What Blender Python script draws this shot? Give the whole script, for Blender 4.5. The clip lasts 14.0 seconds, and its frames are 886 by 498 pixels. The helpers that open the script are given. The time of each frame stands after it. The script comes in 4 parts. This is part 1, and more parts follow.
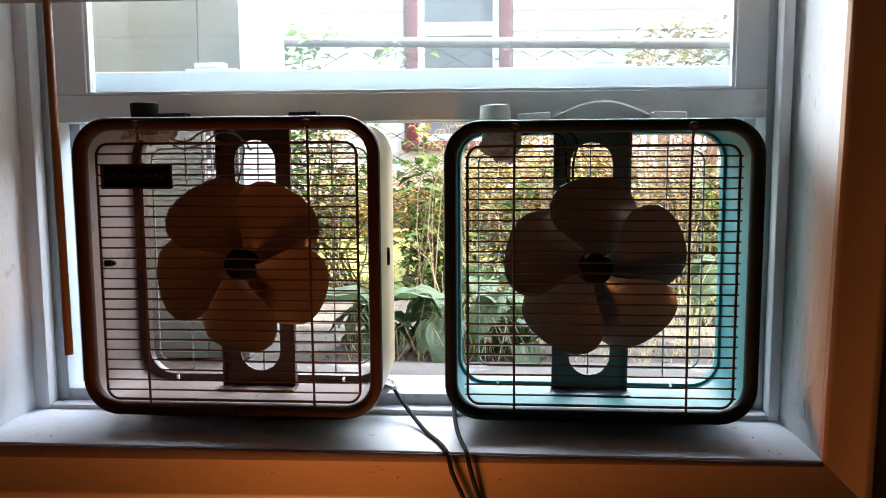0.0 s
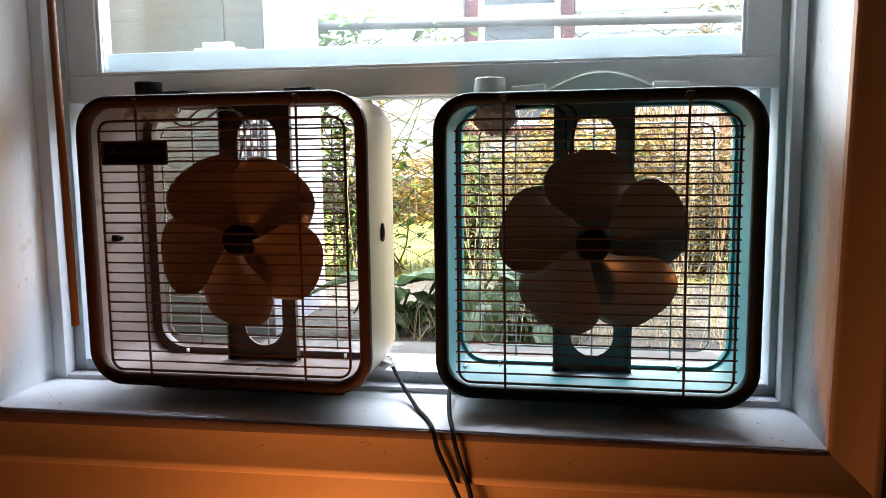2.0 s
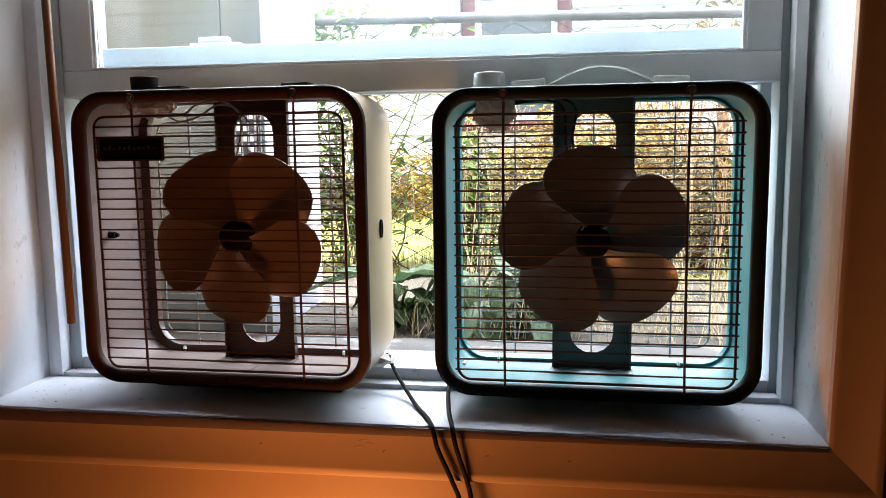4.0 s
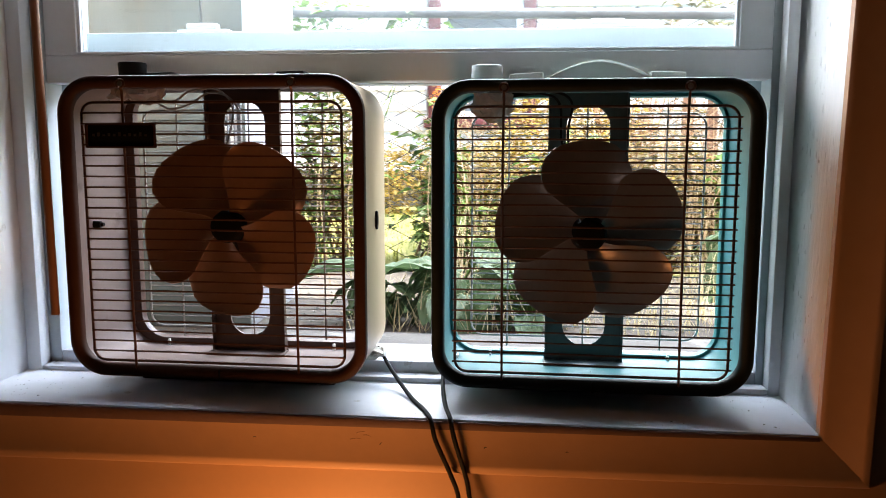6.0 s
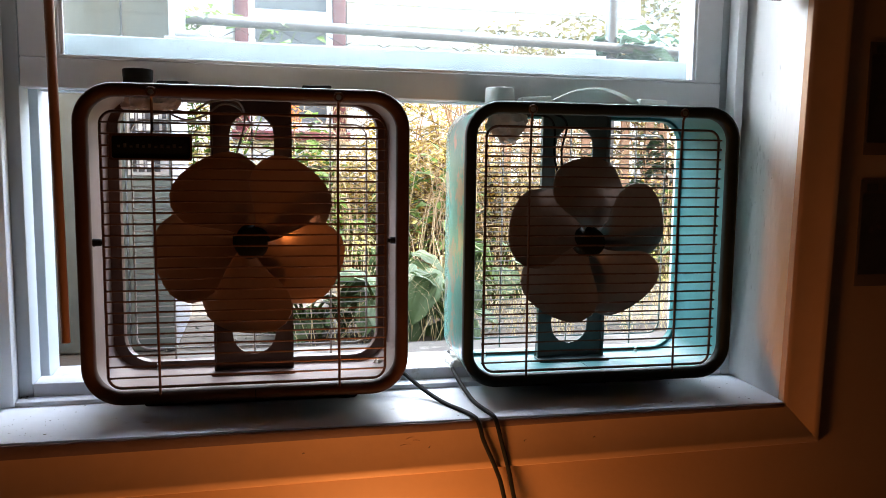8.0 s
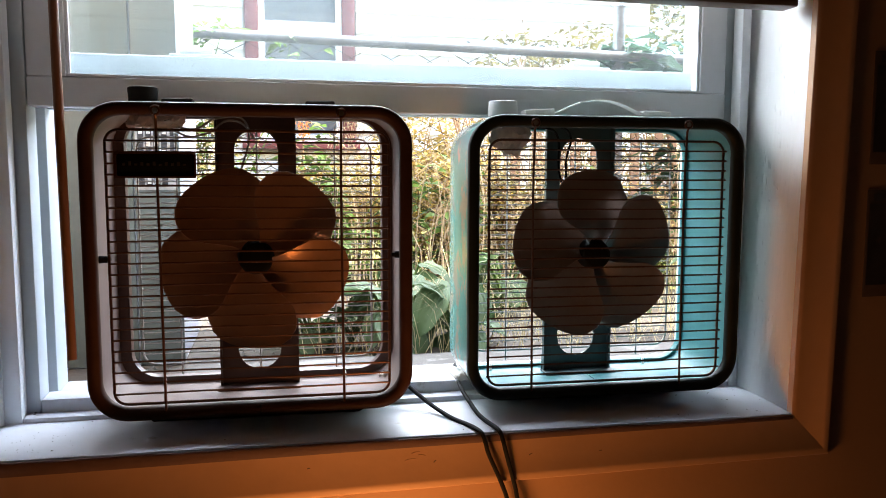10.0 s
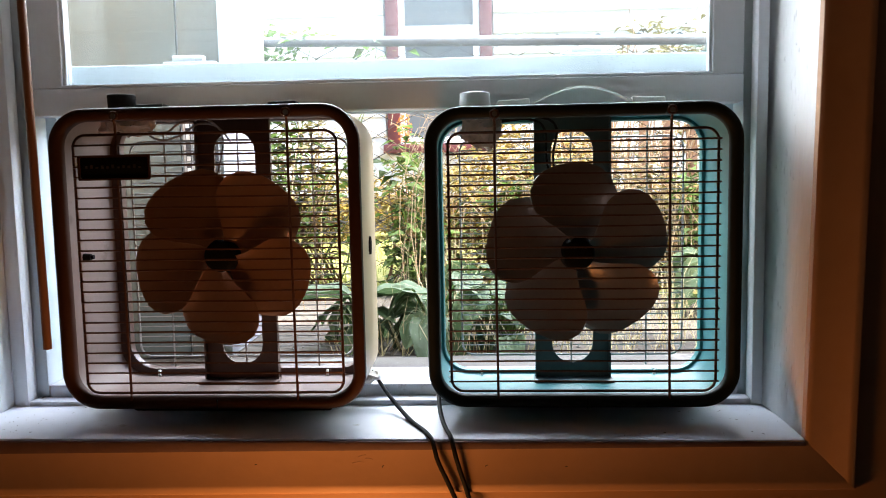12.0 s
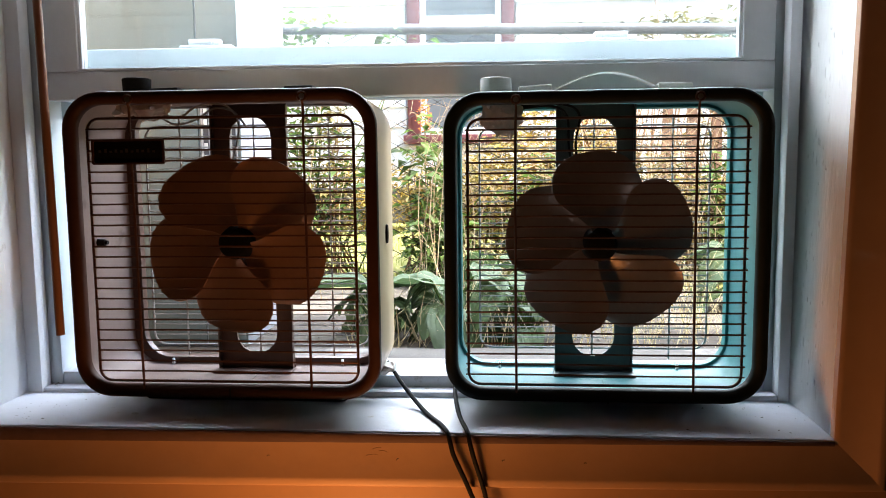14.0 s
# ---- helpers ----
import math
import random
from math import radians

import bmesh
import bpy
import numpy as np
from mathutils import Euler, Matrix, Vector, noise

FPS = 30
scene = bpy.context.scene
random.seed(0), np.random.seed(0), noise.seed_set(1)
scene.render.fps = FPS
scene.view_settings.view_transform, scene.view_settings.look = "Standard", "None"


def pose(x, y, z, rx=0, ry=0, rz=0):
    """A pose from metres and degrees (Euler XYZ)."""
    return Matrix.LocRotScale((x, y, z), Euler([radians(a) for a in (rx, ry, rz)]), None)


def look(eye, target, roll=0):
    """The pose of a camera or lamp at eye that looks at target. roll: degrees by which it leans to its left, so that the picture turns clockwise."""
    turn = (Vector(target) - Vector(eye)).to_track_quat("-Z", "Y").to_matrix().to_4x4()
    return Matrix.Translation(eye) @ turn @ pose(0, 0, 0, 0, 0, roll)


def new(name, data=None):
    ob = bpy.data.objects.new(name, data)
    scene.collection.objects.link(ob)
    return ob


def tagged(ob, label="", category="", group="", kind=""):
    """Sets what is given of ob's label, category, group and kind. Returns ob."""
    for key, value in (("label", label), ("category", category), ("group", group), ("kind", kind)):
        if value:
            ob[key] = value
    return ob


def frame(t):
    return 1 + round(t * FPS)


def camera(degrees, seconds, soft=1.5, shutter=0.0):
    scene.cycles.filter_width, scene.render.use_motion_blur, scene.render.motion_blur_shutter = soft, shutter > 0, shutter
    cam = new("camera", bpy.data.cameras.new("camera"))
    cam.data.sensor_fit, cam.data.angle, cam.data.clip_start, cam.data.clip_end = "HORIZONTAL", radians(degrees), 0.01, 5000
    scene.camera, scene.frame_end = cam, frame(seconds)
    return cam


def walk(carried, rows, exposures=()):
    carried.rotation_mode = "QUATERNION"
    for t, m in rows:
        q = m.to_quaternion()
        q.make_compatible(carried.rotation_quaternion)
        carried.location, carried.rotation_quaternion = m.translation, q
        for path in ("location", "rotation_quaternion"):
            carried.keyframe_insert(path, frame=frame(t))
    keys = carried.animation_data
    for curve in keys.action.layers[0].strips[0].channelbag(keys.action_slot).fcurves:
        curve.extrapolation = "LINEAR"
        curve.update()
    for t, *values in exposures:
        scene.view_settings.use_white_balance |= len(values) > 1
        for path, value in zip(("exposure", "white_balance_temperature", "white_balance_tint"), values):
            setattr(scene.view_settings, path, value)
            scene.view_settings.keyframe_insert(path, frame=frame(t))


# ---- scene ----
cam = camera(59.4, 14.0, 0.9, 0.4)
PATH = [
    (0, (0.001, -0.007, 1.262), (-0.093, 1.98, 1.052), -0.3),
    (0.5, (0.086, 0.006, 1.245), (-0.133, 1.986, 1.073), -1.0),
    (1, (0.125, 0.017, 1.246), (-0.125, 1.989, 1.022), -0.6),
    (1.5, (0.138, 0.015, 1.243), (-0.155, 1.978, 1.002), -0.9),
    (2, (0.143, 0.022, 1.239), (-0.153, 1.985, 1.0), -0.7),
    (2.5, (0.14, 0.029, 1.238), (-0.146, 1.994, 1.001), -0.9),
    (3, (0.137, 0.034, 1.238), (-0.146, 1.999, 0.996), -0.8),
    (5.5, (0.137, 0.024, 1.236), (-0.154, 1.987, 0.984), -0.7),
    (6, (0.069, 0.024, 1.228), (-0.103, 2.0, 0.974), 0.1),
    (6.5, (-0.243, 0.01, 1.239), (-0.034, 1.983, 0.988), -1.4),
    (7, (-0.374, 0.007, 1.248), (0.016, 1.956, 1.025), 0.1),
    (7.5, (-0.388, 0.004, 1.243), (0.056, 1.94, 1.012), 0.7),
    (8, (-0.392, -0.015, 1.229), (0.066, 1.92, 1.012), 0.7),
    (10.5, (-0.365, -0.02, 1.242), (0.033, 1.93, 1.043), -0.3),
    (11, (-0.268, -0.022, 1.235), (0.031, 1.946, 1.039), -0.7),
    (11.5, (-0.079, -0.015, 1.236), (-0.007, 1.976, 1.054), -1.8),
    (12, (0.005, -0.008, 1.229), (-0.049, 1.982, 1.037), -1.1),
    (12.5, (0.011, 0.004, 1.221), (-0.087, 1.992, 1.029), -0.8),
    (13, (0.009, 0.011, 1.224), (-0.093, 1.999, 1.027), -1.4),
    (13.5, (0.005, 0.015, 1.223), (-0.112, 2.002, 1.026), -0.9),
    (14, (0.006, 0.022, 1.221), (-0.098, 2.008, 1.01), -0.6),
]
EXPOSURES = [(0.0, 2.99), (0.5, 2.9), (1.0, 2.84), (1.7, 2.96), (2.5, 3.03), (5.5, 3.04), (6.0, 3.08), (6.5, 3.13), (7.0, 3.06), (7.5, 3.04), (8.0, 3.03), (10.5, 2.99), (11.0, 2.96), (12.5, 3.0), (14.0, 2.98)]
walk(cam, [(t, look(eye, target, roll)) for t, eye, target, roll in PATH], EXPOSURES)


# ---- world, sun, lamp ----
SUN_EL, SUN_AZ = 50.0, 105.0
world = bpy.data.worlds.new("world")
scene.world = world
world.use_nodes = True
wn = world.node_tree.nodes
sky = wn.new("ShaderNodeTexSky")
sky.sky_type = "NISHITA"
sky.sun_disc = False
sky.sun_elevation = radians(SUN_EL)
sky.sun_rotation = radians(SUN_AZ)
wn["Background"].inputs[1].default_value = 0.12
world.node_tree.links.new(sky.outputs[0], wn["Background"].inputs[0])

sun = new("sun", bpy.data.lights.new("sun", "SUN"))
sun.data.energy, sun.data.angle, sun.data.color = 2.15, radians(0.5), (1.0, 0.95, 0.86)
az, el = radians(SUN_AZ), radians(SUN_EL)
sun.matrix_world = look((math.sin(az) * math.cos(el) * 20, math.cos(az) * math.cos(el) * 20, math.sin(el) * 20), (0, 0, 0))

# a shaded lamp below the sill, turned to the wall
lamp = new("room_lamp", bpy.data.lights.new("room_lamp", "SPOT"))
lamp.data.spot_size, lamp.data.spot_blend = radians(168), 0.2
lamp.data.energy, lamp.data.color, lamp.data.shadow_soft_size = 1.22, (1.0, 0.40, 0.12), 0.10
lamp.matrix_world = look((-0.20, 0.94, 0.46), (-0.20, 1.19, 0.66))

# added area lamp outside and above view, standing in for sky light on reveals
skyfill = new("sky_fill_lamp", bpy.data.lights.new("sky_fill_lamp", "AREA"))
skyfill.data.shape, skyfill.data.size, skyfill.data.size_y = "RECTANGLE", 6.6, 1.0
skyfill.data.energy, skyfill.data.color = 68.0, (0.86, 0.92, 1.0)
skyfill.matrix_world = look((-0.40, 2.75, 2.38), (0.0, 1.30, 1.10))


# ---- materials ----
def mat(name, color, rough=0.6, metal=0.0, vary=0.12, scale=8.0, bump=0.1, fine=120.0, stain=None, stain_at=0.62,
        stain_scale=6.0, island=0.0, per_object=0.0, translucent=0.0, stretch=(1, 1, 1), spec=0.5):
    m = bpy.data.materials.new(name)
    m.use_nodes = True
    nt = m.node_tree
    n, l = nt.nodes, nt.links
    bsdf = n["Principled BSDF"]
    bsdf.inputs["Roughness"].default_value = rough
    bsdf.inputs["Metallic"].default_value = metal
    bsdf.inputs["Specular IOR Level"].default_value = spec
    co = n.new("ShaderNodeTexCoord")
    mp = n.new("ShaderNodeMapping")
    mp.inputs["Scale"].default_value = stretch
    l.new(co.outputs["Object"], mp.inputs[0])
    big = n.new("ShaderNodeTexNoise")
    big.inputs["Scale"].default_value = scale
    big.inputs["Detail"].default_value = 6
    l.new(mp.outputs[0], big.inputs["Vector"])
    small = n.new("ShaderNodeTexNoise")
    small.inputs["Scale"].default_value = fine
    small.inputs["Detail"].default_value = 4
    l.new(mp.outputs[0], small.inputs["Vector"])
    add = n.new("ShaderNodeMath")
    add.operation = "MULTIPLY_ADD"
    add.inputs[1].default_value = 0.35
    l.new(small.outputs[0], add.inputs[0])
    l.new(big.outputs[0], add.inputs[2])
    value = add.outputs[0]
    for use, node, out in ((island, "ShaderNodeNewGeometry", "Random Per Island"), (per_object, "ShaderNodeObjectInfo", "Random")):
        if use:
            src = n.new(node)
            a2 = n.new("ShaderNodeMath")
            a2.operation = "MULTIPLY_ADD"
            a2.inputs[1].default_value = use
            l.new(src.outputs[out], a2.inputs[0])
            l.new(value, a2.inputs[2])
            sub = n.new("ShaderNodeMath")
            sub.operation = "SUBTRACT"
            sub.inputs[1].default_value = use * 0.5
            l.new(a2.outputs[0], sub.inputs[0])
            value = sub.outputs[0]
    ramp = n.new("ShaderNodeValToRGB")
    c = Vector(color)
    ramp.color_ramp.elements[0].position, ramp.color_ramp.elements[1].position = 0.35, 1.0
    ramp.color_ramp.elements[0].color = (*(c * (1 - vary)), 1)
    ramp.color_ramp.elements[1].color = (*[min(0.95, v * (1 + vary)) for v in c], 1)
    l.new(value, ramp.inputs[0])
    col = ramp.outputs[0]
    if stain:
        sn = n.new("ShaderNodeTexNoise")
        sn.inputs["Scale"].default_value = stain_scale
        sn.inputs["Detail"].default_value = 8
        sn.inputs["Roughness"].default_value = 0.65
        l.new(mp.outputs[0], sn.inputs["Vector"])
        sr = n.new("ShaderNodeValToRGB")
        sr.color_ramp.elements[0].position, sr.color_ramp.elements[1].position = stain_at, stain_at + 0.08
        l.new(sn.outputs[0], sr.inputs[0])
        mx = n.new("ShaderNodeMix")
        mx.data_type = "RGBA"
        l.new(sr.outputs[0], mx.inputs[0])
        l.new(col, mx.inputs[6])
        mx.inputs[7].default_value = (*stain, 1)
        col = mx.outputs[2]
    l.new(col, bsdf.inputs["Base Color"])
    if bump:
        b = n.new("ShaderNodeBump")
        b.inputs["Strength"].default_value = bump
        b.inputs["Distance"].default_value = 0.004
        l.new(value if not (island or per_object) else add.outputs[0], b.inputs["Height"])
        l.new(b.outputs[0], bsdf.inputs["Normal"])
    if translucent:
        tr = n.new("ShaderNodeBsdfTranslucent")
        l.new(col, tr.inputs[0])
        ms = n.new("ShaderNodeMixShader")
        ms.inputs[0].default_value = translucent
        l.new(bsdf.outputs[0], ms.inputs[1])
        l.new(tr.outputs[0], ms.inputs[2])
        l.new(ms.outputs[0], n["Material Output"].inputs[0])
    return m


def glass_mat(name, dust=0.07, tint=(0.97, 1.0, 1.0)):
    m = bpy.data.materials.new(name)
    m.use_nodes = True
    nt = m.node_tree
    n, l = nt.nodes, nt.links
    n.remove(n["Principled BSDF"])
    tr = n.new("ShaderNodeBsdfTransparent")
    tr.inputs[0].default_value = (*tint, 1)
    gl = n.new("ShaderNodeBsdfGlossy")
    gl.inputs["Roughness"].default_value = 0.02
    fr = n.new("ShaderNodeFresnel")
    fr.inputs[0].default_value = 1.45
    mix = n.new("ShaderNodeMixShader")
    l.new(fr.outputs[0], mix.inputs[0])
    l.new(tr.outputs[0], mix.inputs[1])
    l.new(gl.outputs[0], mix.inputs[2])
    du = n.new("ShaderNodeBsdfTranslucent")
    du.inputs[0].default_value = (0.85, 0.9, 0.92, 1)
    co = n.new("ShaderNodeTexCoord")
    nz = n.new("ShaderNodeTexNoise")
    nz.inputs["Scale"].default_value = 5.0
    nz.inputs["Detail"].default_value = 8
    l.new(co.outputs["Object"], nz.inputs["Vector"])
    sp = n.new("ShaderNodeTexVoronoi")
    sp.inputs["Scale"].default_value = 150.0
    l.new(co.outputs["Object"], sp.inputs["Vector"])
    lt = n.new("ShaderNodeMath")
    lt.operation = "LESS_THAN"
    lt.inputs[1].default_value = 0.13
    l.new(sp.outputs["Distance"], lt.inputs[0])
    n2 = n.new("ShaderNodeTexNoise")
    n2.inputs["Scale"].default_value = 9.0
    l.new(co.outputs["Object"], n2.inputs["Vector"])
    gt = n.new("ShaderNodeMath")
    gt.operation = "GREATER_THAN"
    gt.inputs[1].default_value = 0.58
    l.new(n2.outputs[0], gt.inputs[0])
    sc = n.new("ShaderNodeMath")
    sc.operation = "MULTIPLY"
    l.new(lt.outputs[0], sc.inputs[0])
    l.new(gt.outputs[0], sc.inputs[1])
    s3 = n.new("ShaderNodeMath")
    s3.operation = "MULTIPLY"
    s3.inputs[1].default_value = 0.35
    l.new(sc.outputs[0], s3.inputs[0])
    ma = n.new("ShaderNodeMath")
    ma.operation = "MULTIPLY_ADD"
    ma.inputs[1].default_value = dust * 2
    l.new(nz.outputs[0], ma.inputs[0])
    l.new(s3.outputs[0], ma.inputs[2])
    m2 = n.new("ShaderNodeMixShader")
    l.new(ma.outputs[0], m2.inputs[0])
    l.new(mix.outputs[0], m2.inputs[1])
    l.new(du.outputs[0], m2.inputs[2])
    l.new(m2.outputs[0], n["Material Output"].inputs[0])
    return m


M_white = mat("white_paint", (0.76, 0.79, 0.82), 0.45, vary=0.06, scale=5, bump=0.25, fine=60, stain=(0.45, 0.44, 0.42), stain_at=0.70, stain_scale=9)
M_sillp = mat("sill_paint", (0.70, 0.73, 0.80), 0.45, vary=0.08, scale=7, bump=0.35, fine=50, stain=(0.36, 0.34, 0.31), stain_at=0.66, stain_scale=10)
M_crack = mat("cracked_white_paint", (0.87, 0.885, 0.89), 0.45, vary=0.05, scale=6, bump=0.5, fine=30, stain=(0.70, 0.69, 0.67), stain_at=0.74, stain_scale=10, stretch=(1, 4.0, 0.8))
# stained white paint; base colour lowered to stand for weaker light on the rails
M_dimwhite = mat("dimmed_stained_white_paint", (0.56, 0.57, 0.62), 0.6, vary=0.15, scale=8, bump=0.3, fine=60, stain=(0.27, 0.26, 0.25), stain_at=0.6, stain_scale=14)
M_dent = mat("scuffed_casing_paint", (0.36, 0.205, 0.115), 0.6, vary=0.2, scale=40)
M_vinyl = mat("white_vinyl", (0.80, 0.84, 0.88), 0.35, vary=0.04, bump=0.04)
# darker copy of the white vinyl; dimness of the outer rails is in its colour
M_rail = mat("shaded_grey_blue_vinyl", (0.50, 0.56, 0.60), 0.4, vary=0.06, scale=5, bump=0.05)
M_casing = mat("tan_casing_paint", (0.50, 0.30, 0.17), 0.5, vary=0.10, scale=6, bump=0.3, fine=45, stain=(0.30, 0.19, 0.10), stain_at=0.70, stain_scale=14)
M_lip = mat("shadowed_brown_edge_paint", (0.17, 0.10, 0.085), 0.6, vary=0.2, scale=20, bump=0.2)
M_wall = mat("tan_wall_paint", (0.40, 0.23, 0.12), 0.6, vary=0.08, scale=4, bump=0.25, fine=80)
M_room = mat("dim_room_paint", (0.34, 0.355, 0.375), 0.7, vary=0.08, scale=4, bump=0.2)
M_floor = mat("floor_boards", (0.10, 0.085, 0.075), 0.4, vary=0.2, scale=3, stretch=(6, 1, 1))
M_ceil = mat("ceiling_paint", (0.60, 0.61, 0.63), 0.7, vary=0.05)
M_glass = glass_mat("dusty_glass", 0.010)
M_hglass = mat("house_glass", (0.10, 0.12, 0.14), 0.3, vary=0.2, scale=2, bump=0.0)
M_rimL = mat("brown_rim_enamel", (0.058, 0.025, 0.016), 0.5, vary=0.3, scale=12, bump=0.15, stain=(0.075, 0.028, 0.016), stain_at=0.66, stain_scale=20, spec=0.15)
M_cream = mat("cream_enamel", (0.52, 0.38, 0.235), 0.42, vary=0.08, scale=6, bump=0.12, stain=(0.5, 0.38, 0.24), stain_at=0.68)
# dusty inner enamel with the fan's inside shade put into its base colour
M_inL = mat("shaded_dusty_pink_cream", (0.195, 0.138, 0.117), 0.55, vary=0.12, scale=9, bump=0.15, stain=(0.13, 0.09, 0.07), stain_at=0.62, stain_scale=11, spec=0.3)
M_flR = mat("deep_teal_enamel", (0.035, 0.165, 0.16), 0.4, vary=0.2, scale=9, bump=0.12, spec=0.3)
M_flL = mat("brown_flange_enamel", (0.075, 0.034, 0.024), 0.4, vary=0.3, scale=12, bump=0.12)
M_rimR = mat("dark_green_rim_enamel", (0.013, 0.018, 0.017), 0.5, vary=0.3, scale=12, bump=0.15, stain=(0.07, 0.035, 0.018), stain_at=0.68, stain_scale=18, spec=0.15)
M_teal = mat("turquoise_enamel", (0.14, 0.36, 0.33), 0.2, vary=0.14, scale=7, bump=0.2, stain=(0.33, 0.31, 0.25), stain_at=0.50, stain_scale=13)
# inner turquoise kept darker than the shell, shade of the interior in its colour
M_inR = mat("shaded_turquoise_enamel", (0.060, 0.195, 0.205), 0.42, vary=0.16, scale=7, bump=0.12, stain=(0.25, 0.28, 0.25), stain_at=0.64, stain_scale=11, spec=0.25)
M_wireL = mat("brown_wire", (0.13, 0.055, 0.03), 0.32, 0.5, vary=0.35, scale=40, bump=0.1)
M_wireR = mat("rusty_wire", (0.10, 0.05, 0.035), 0.35, 0.5, vary=0.4, scale=40, bump=0.1)
M_wireB = mat("grey_wire", (0.42, 0.40, 0.38), 0.35, 0.6, vary=0.3, scale=40, bump=0.1)
M_bladeL = mat("bronze_blade", (0.34, 0.175, 0.095), 0.28, 0.5, vary=0.25, scale=7, bump=0.08)
M_bladeR = mat("grey_blade", (0.20, 0.16, 0.14), 0.34, 0.35, vary=0.25, scale=7, bump=0.08)
M_brkL = mat("brown_bracket", (0.10, 0.06, 0.045), 0.45, 0.2, vary=0.3, scale=14, bump=0.12)
M_brkR = mat("green_black_bracket", (0.07, 0.10, 0.10), 0.4, 0.2, vary=0.3, scale=14, bump=0.12)
M_brownslat = mat("brown_slat", (0.10, 0.065, 0.045), 0.45, vary=0.25, scale=12, bump=0.1, stretch=(0.2, 4, 4))
M_black = mat("black_plastic", (0.005, 0.0048, 0.0048), 0.75, vary=0.3, bump=0.05, spec=0.15)
M_rubber = mat("black_rubber", (0.004, 0.004, 0.004), 0.7, vary=0.3, bump=0.08, spec=0.2)
M_knobR = mat("pale_grey_plastic", (0.62, 0.64, 0.64), 0.35, vary=0.06, bump=0.04)
M_wplast = mat("white_plastic", (0.78, 0.79, 0.76), 0.35, vary=0.05, bump=0.04, translucent=0.5)
M_clear = mat("cloudy_plastic", (0.66, 0.60, 0.56), 0.16, vary=0.3, scale=30, bump=0.6, translucent=0.55)
M_lead = mat("grey_lead_rubber", (0.22, 0.20, 0.18), 0.4, vary=0.2, scale=30)
M_tape = mat("pale_tape", (0.66, 0.64, 0.60), 0.5, vary=0.15, scale=30, bump=0.3, stain=(0.3, 0.27, 0.24), stain_at=0.62, stain_scale=30)
M_letter = mat("silver_letter", (0.10, 0.085, 0.07), 0.4, 0.6, vary=0.2)
M_steel = mat("dull_steel", (0.35, 0.33, 0.30), 0.35, 0.9, vary=0.2, scale=40)
M_wood = mat("varnished_dowel", (0.27, 0.14, 0.08), 0.35, vary=0.2, scale=20, bump=0.1, stretch=(1, 1, 0.06))
M_conc = mat("weathered_concrete", (0.09, 0.081, 0.071), 0.9, vary=0.35, scale=9, bump=0.8, fine=180, stain=(0.2, 0.19, 0.17), stain_at=0.6)
M_pebble = mat("pebble", (0.125, 0.115, 0.10), 0.9, vary=0.4, scale=30, bump=0.3, island=0.6)
M_soil = mat("soil", (0.085, 0.072, 0.058), 0.95, vary=0.5, scale=3, bump=1.0, fine=60)
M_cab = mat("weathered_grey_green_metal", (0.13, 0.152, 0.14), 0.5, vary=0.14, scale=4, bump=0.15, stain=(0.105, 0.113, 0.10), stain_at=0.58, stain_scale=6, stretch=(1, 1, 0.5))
M_cabside = mat("lit_white_metal_panel", (0.42, 0.44, 0.49), 0.45, vary=0.05, bump=0.08)
M_label = mat("dark_label", (0.05, 0.05, 0.055), 0.4, vary=0.2)
M_labelw = mat("label_white", (0.75, 0.75, 0.72), 0.5, vary=0.05)
M_labely = mat("label_grey", (0.42, 0.42, 0.42), 0.5, vary=0.08)
M_siding = mat("white_clapboard", (0.62, 0.62, 0.61), 0.6, vary=0.06, scale=3, bump=0.2, per_object=0.06)
M_maroon = mat("maroon_trim_paint", (0.13, 0.03, 0.035), 0.5, vary=0.15, scale=6, bump=0.15)
M_roof = mat("roof_shingle", (0.10, 0.10, 0.10), 0.9, vary=0.3)
M_galv = mat("galvanised_steel", (0.12, 0.125, 0.14), 0.5, 0.4, vary=0.25, scale=20, bump=0.15)
# near-black wire colour paints in the silhouette against the bright house
M_galvw = mat("galvanised_silhouette_wire", (0.022, 0.020, 0.018), 0.8, 0.0, vary=0.25, scale=20, bump=0.0)
M_picket = mat("weathered_brown_wood", (0.23, 0.13, 0.085), 0.85, vary=0.3, scale=6, bump=0.5, stretch=(6, 6, 1), per_object=0.3)
M_leafg = mat("green_leaf", (0.10, 0.165, 0.035), 0.5, vary=0.5, scale=6, bump=0.1, island=0.5, translucent=0.4)
M_leafy = mat("yellowing_leaf", (0.36, 0.26, 0.065), 0.55, vary=0.55, scale=5, bump=0.1, island=0.6, translucent=0.4)
M_leafo = mat("olive_leaf", (0.22, 0.18, 0.06), 0.55, vary=0.55, scale=5, bump=0.1, island=0.6, translucent=0.4)
M_leafd = mat("blue_green_leaf", (0.045, 0.085, 0.05), 0.42, vary=0.4, scale=5, bump=0.1, island=0.5, translucent=0.3)
M_hosta = mat("hosta_leaf", (0.075, 0.122, 0.050), 0.6, vary=0.3, scale=9, bump=0.6, fine=50, per_object=0.35, translucent=0.25)
M_cane = mat("dry_cane", (0.24, 0.14, 0.075), 0.8, vary=0.4, scale=5, bump=0.2, island=0.5)
M_twig = mat("dry_twig", (0.34, 0.26, 0.16), 0.8, vary=0.4, scale=5, bump=0.0, island=0.6)
M_straw = mat("dry_grass", (0.50, 0.42, 0.24), 0.7, vary=0.3, scale=5, bump=0.0, island=0.4, translucent=0.3)
M_lawn = mat("lawn_ground", (0.30, 0.29, 0.08), 0.9, vary=0.4, scale=4, bump=0.6)
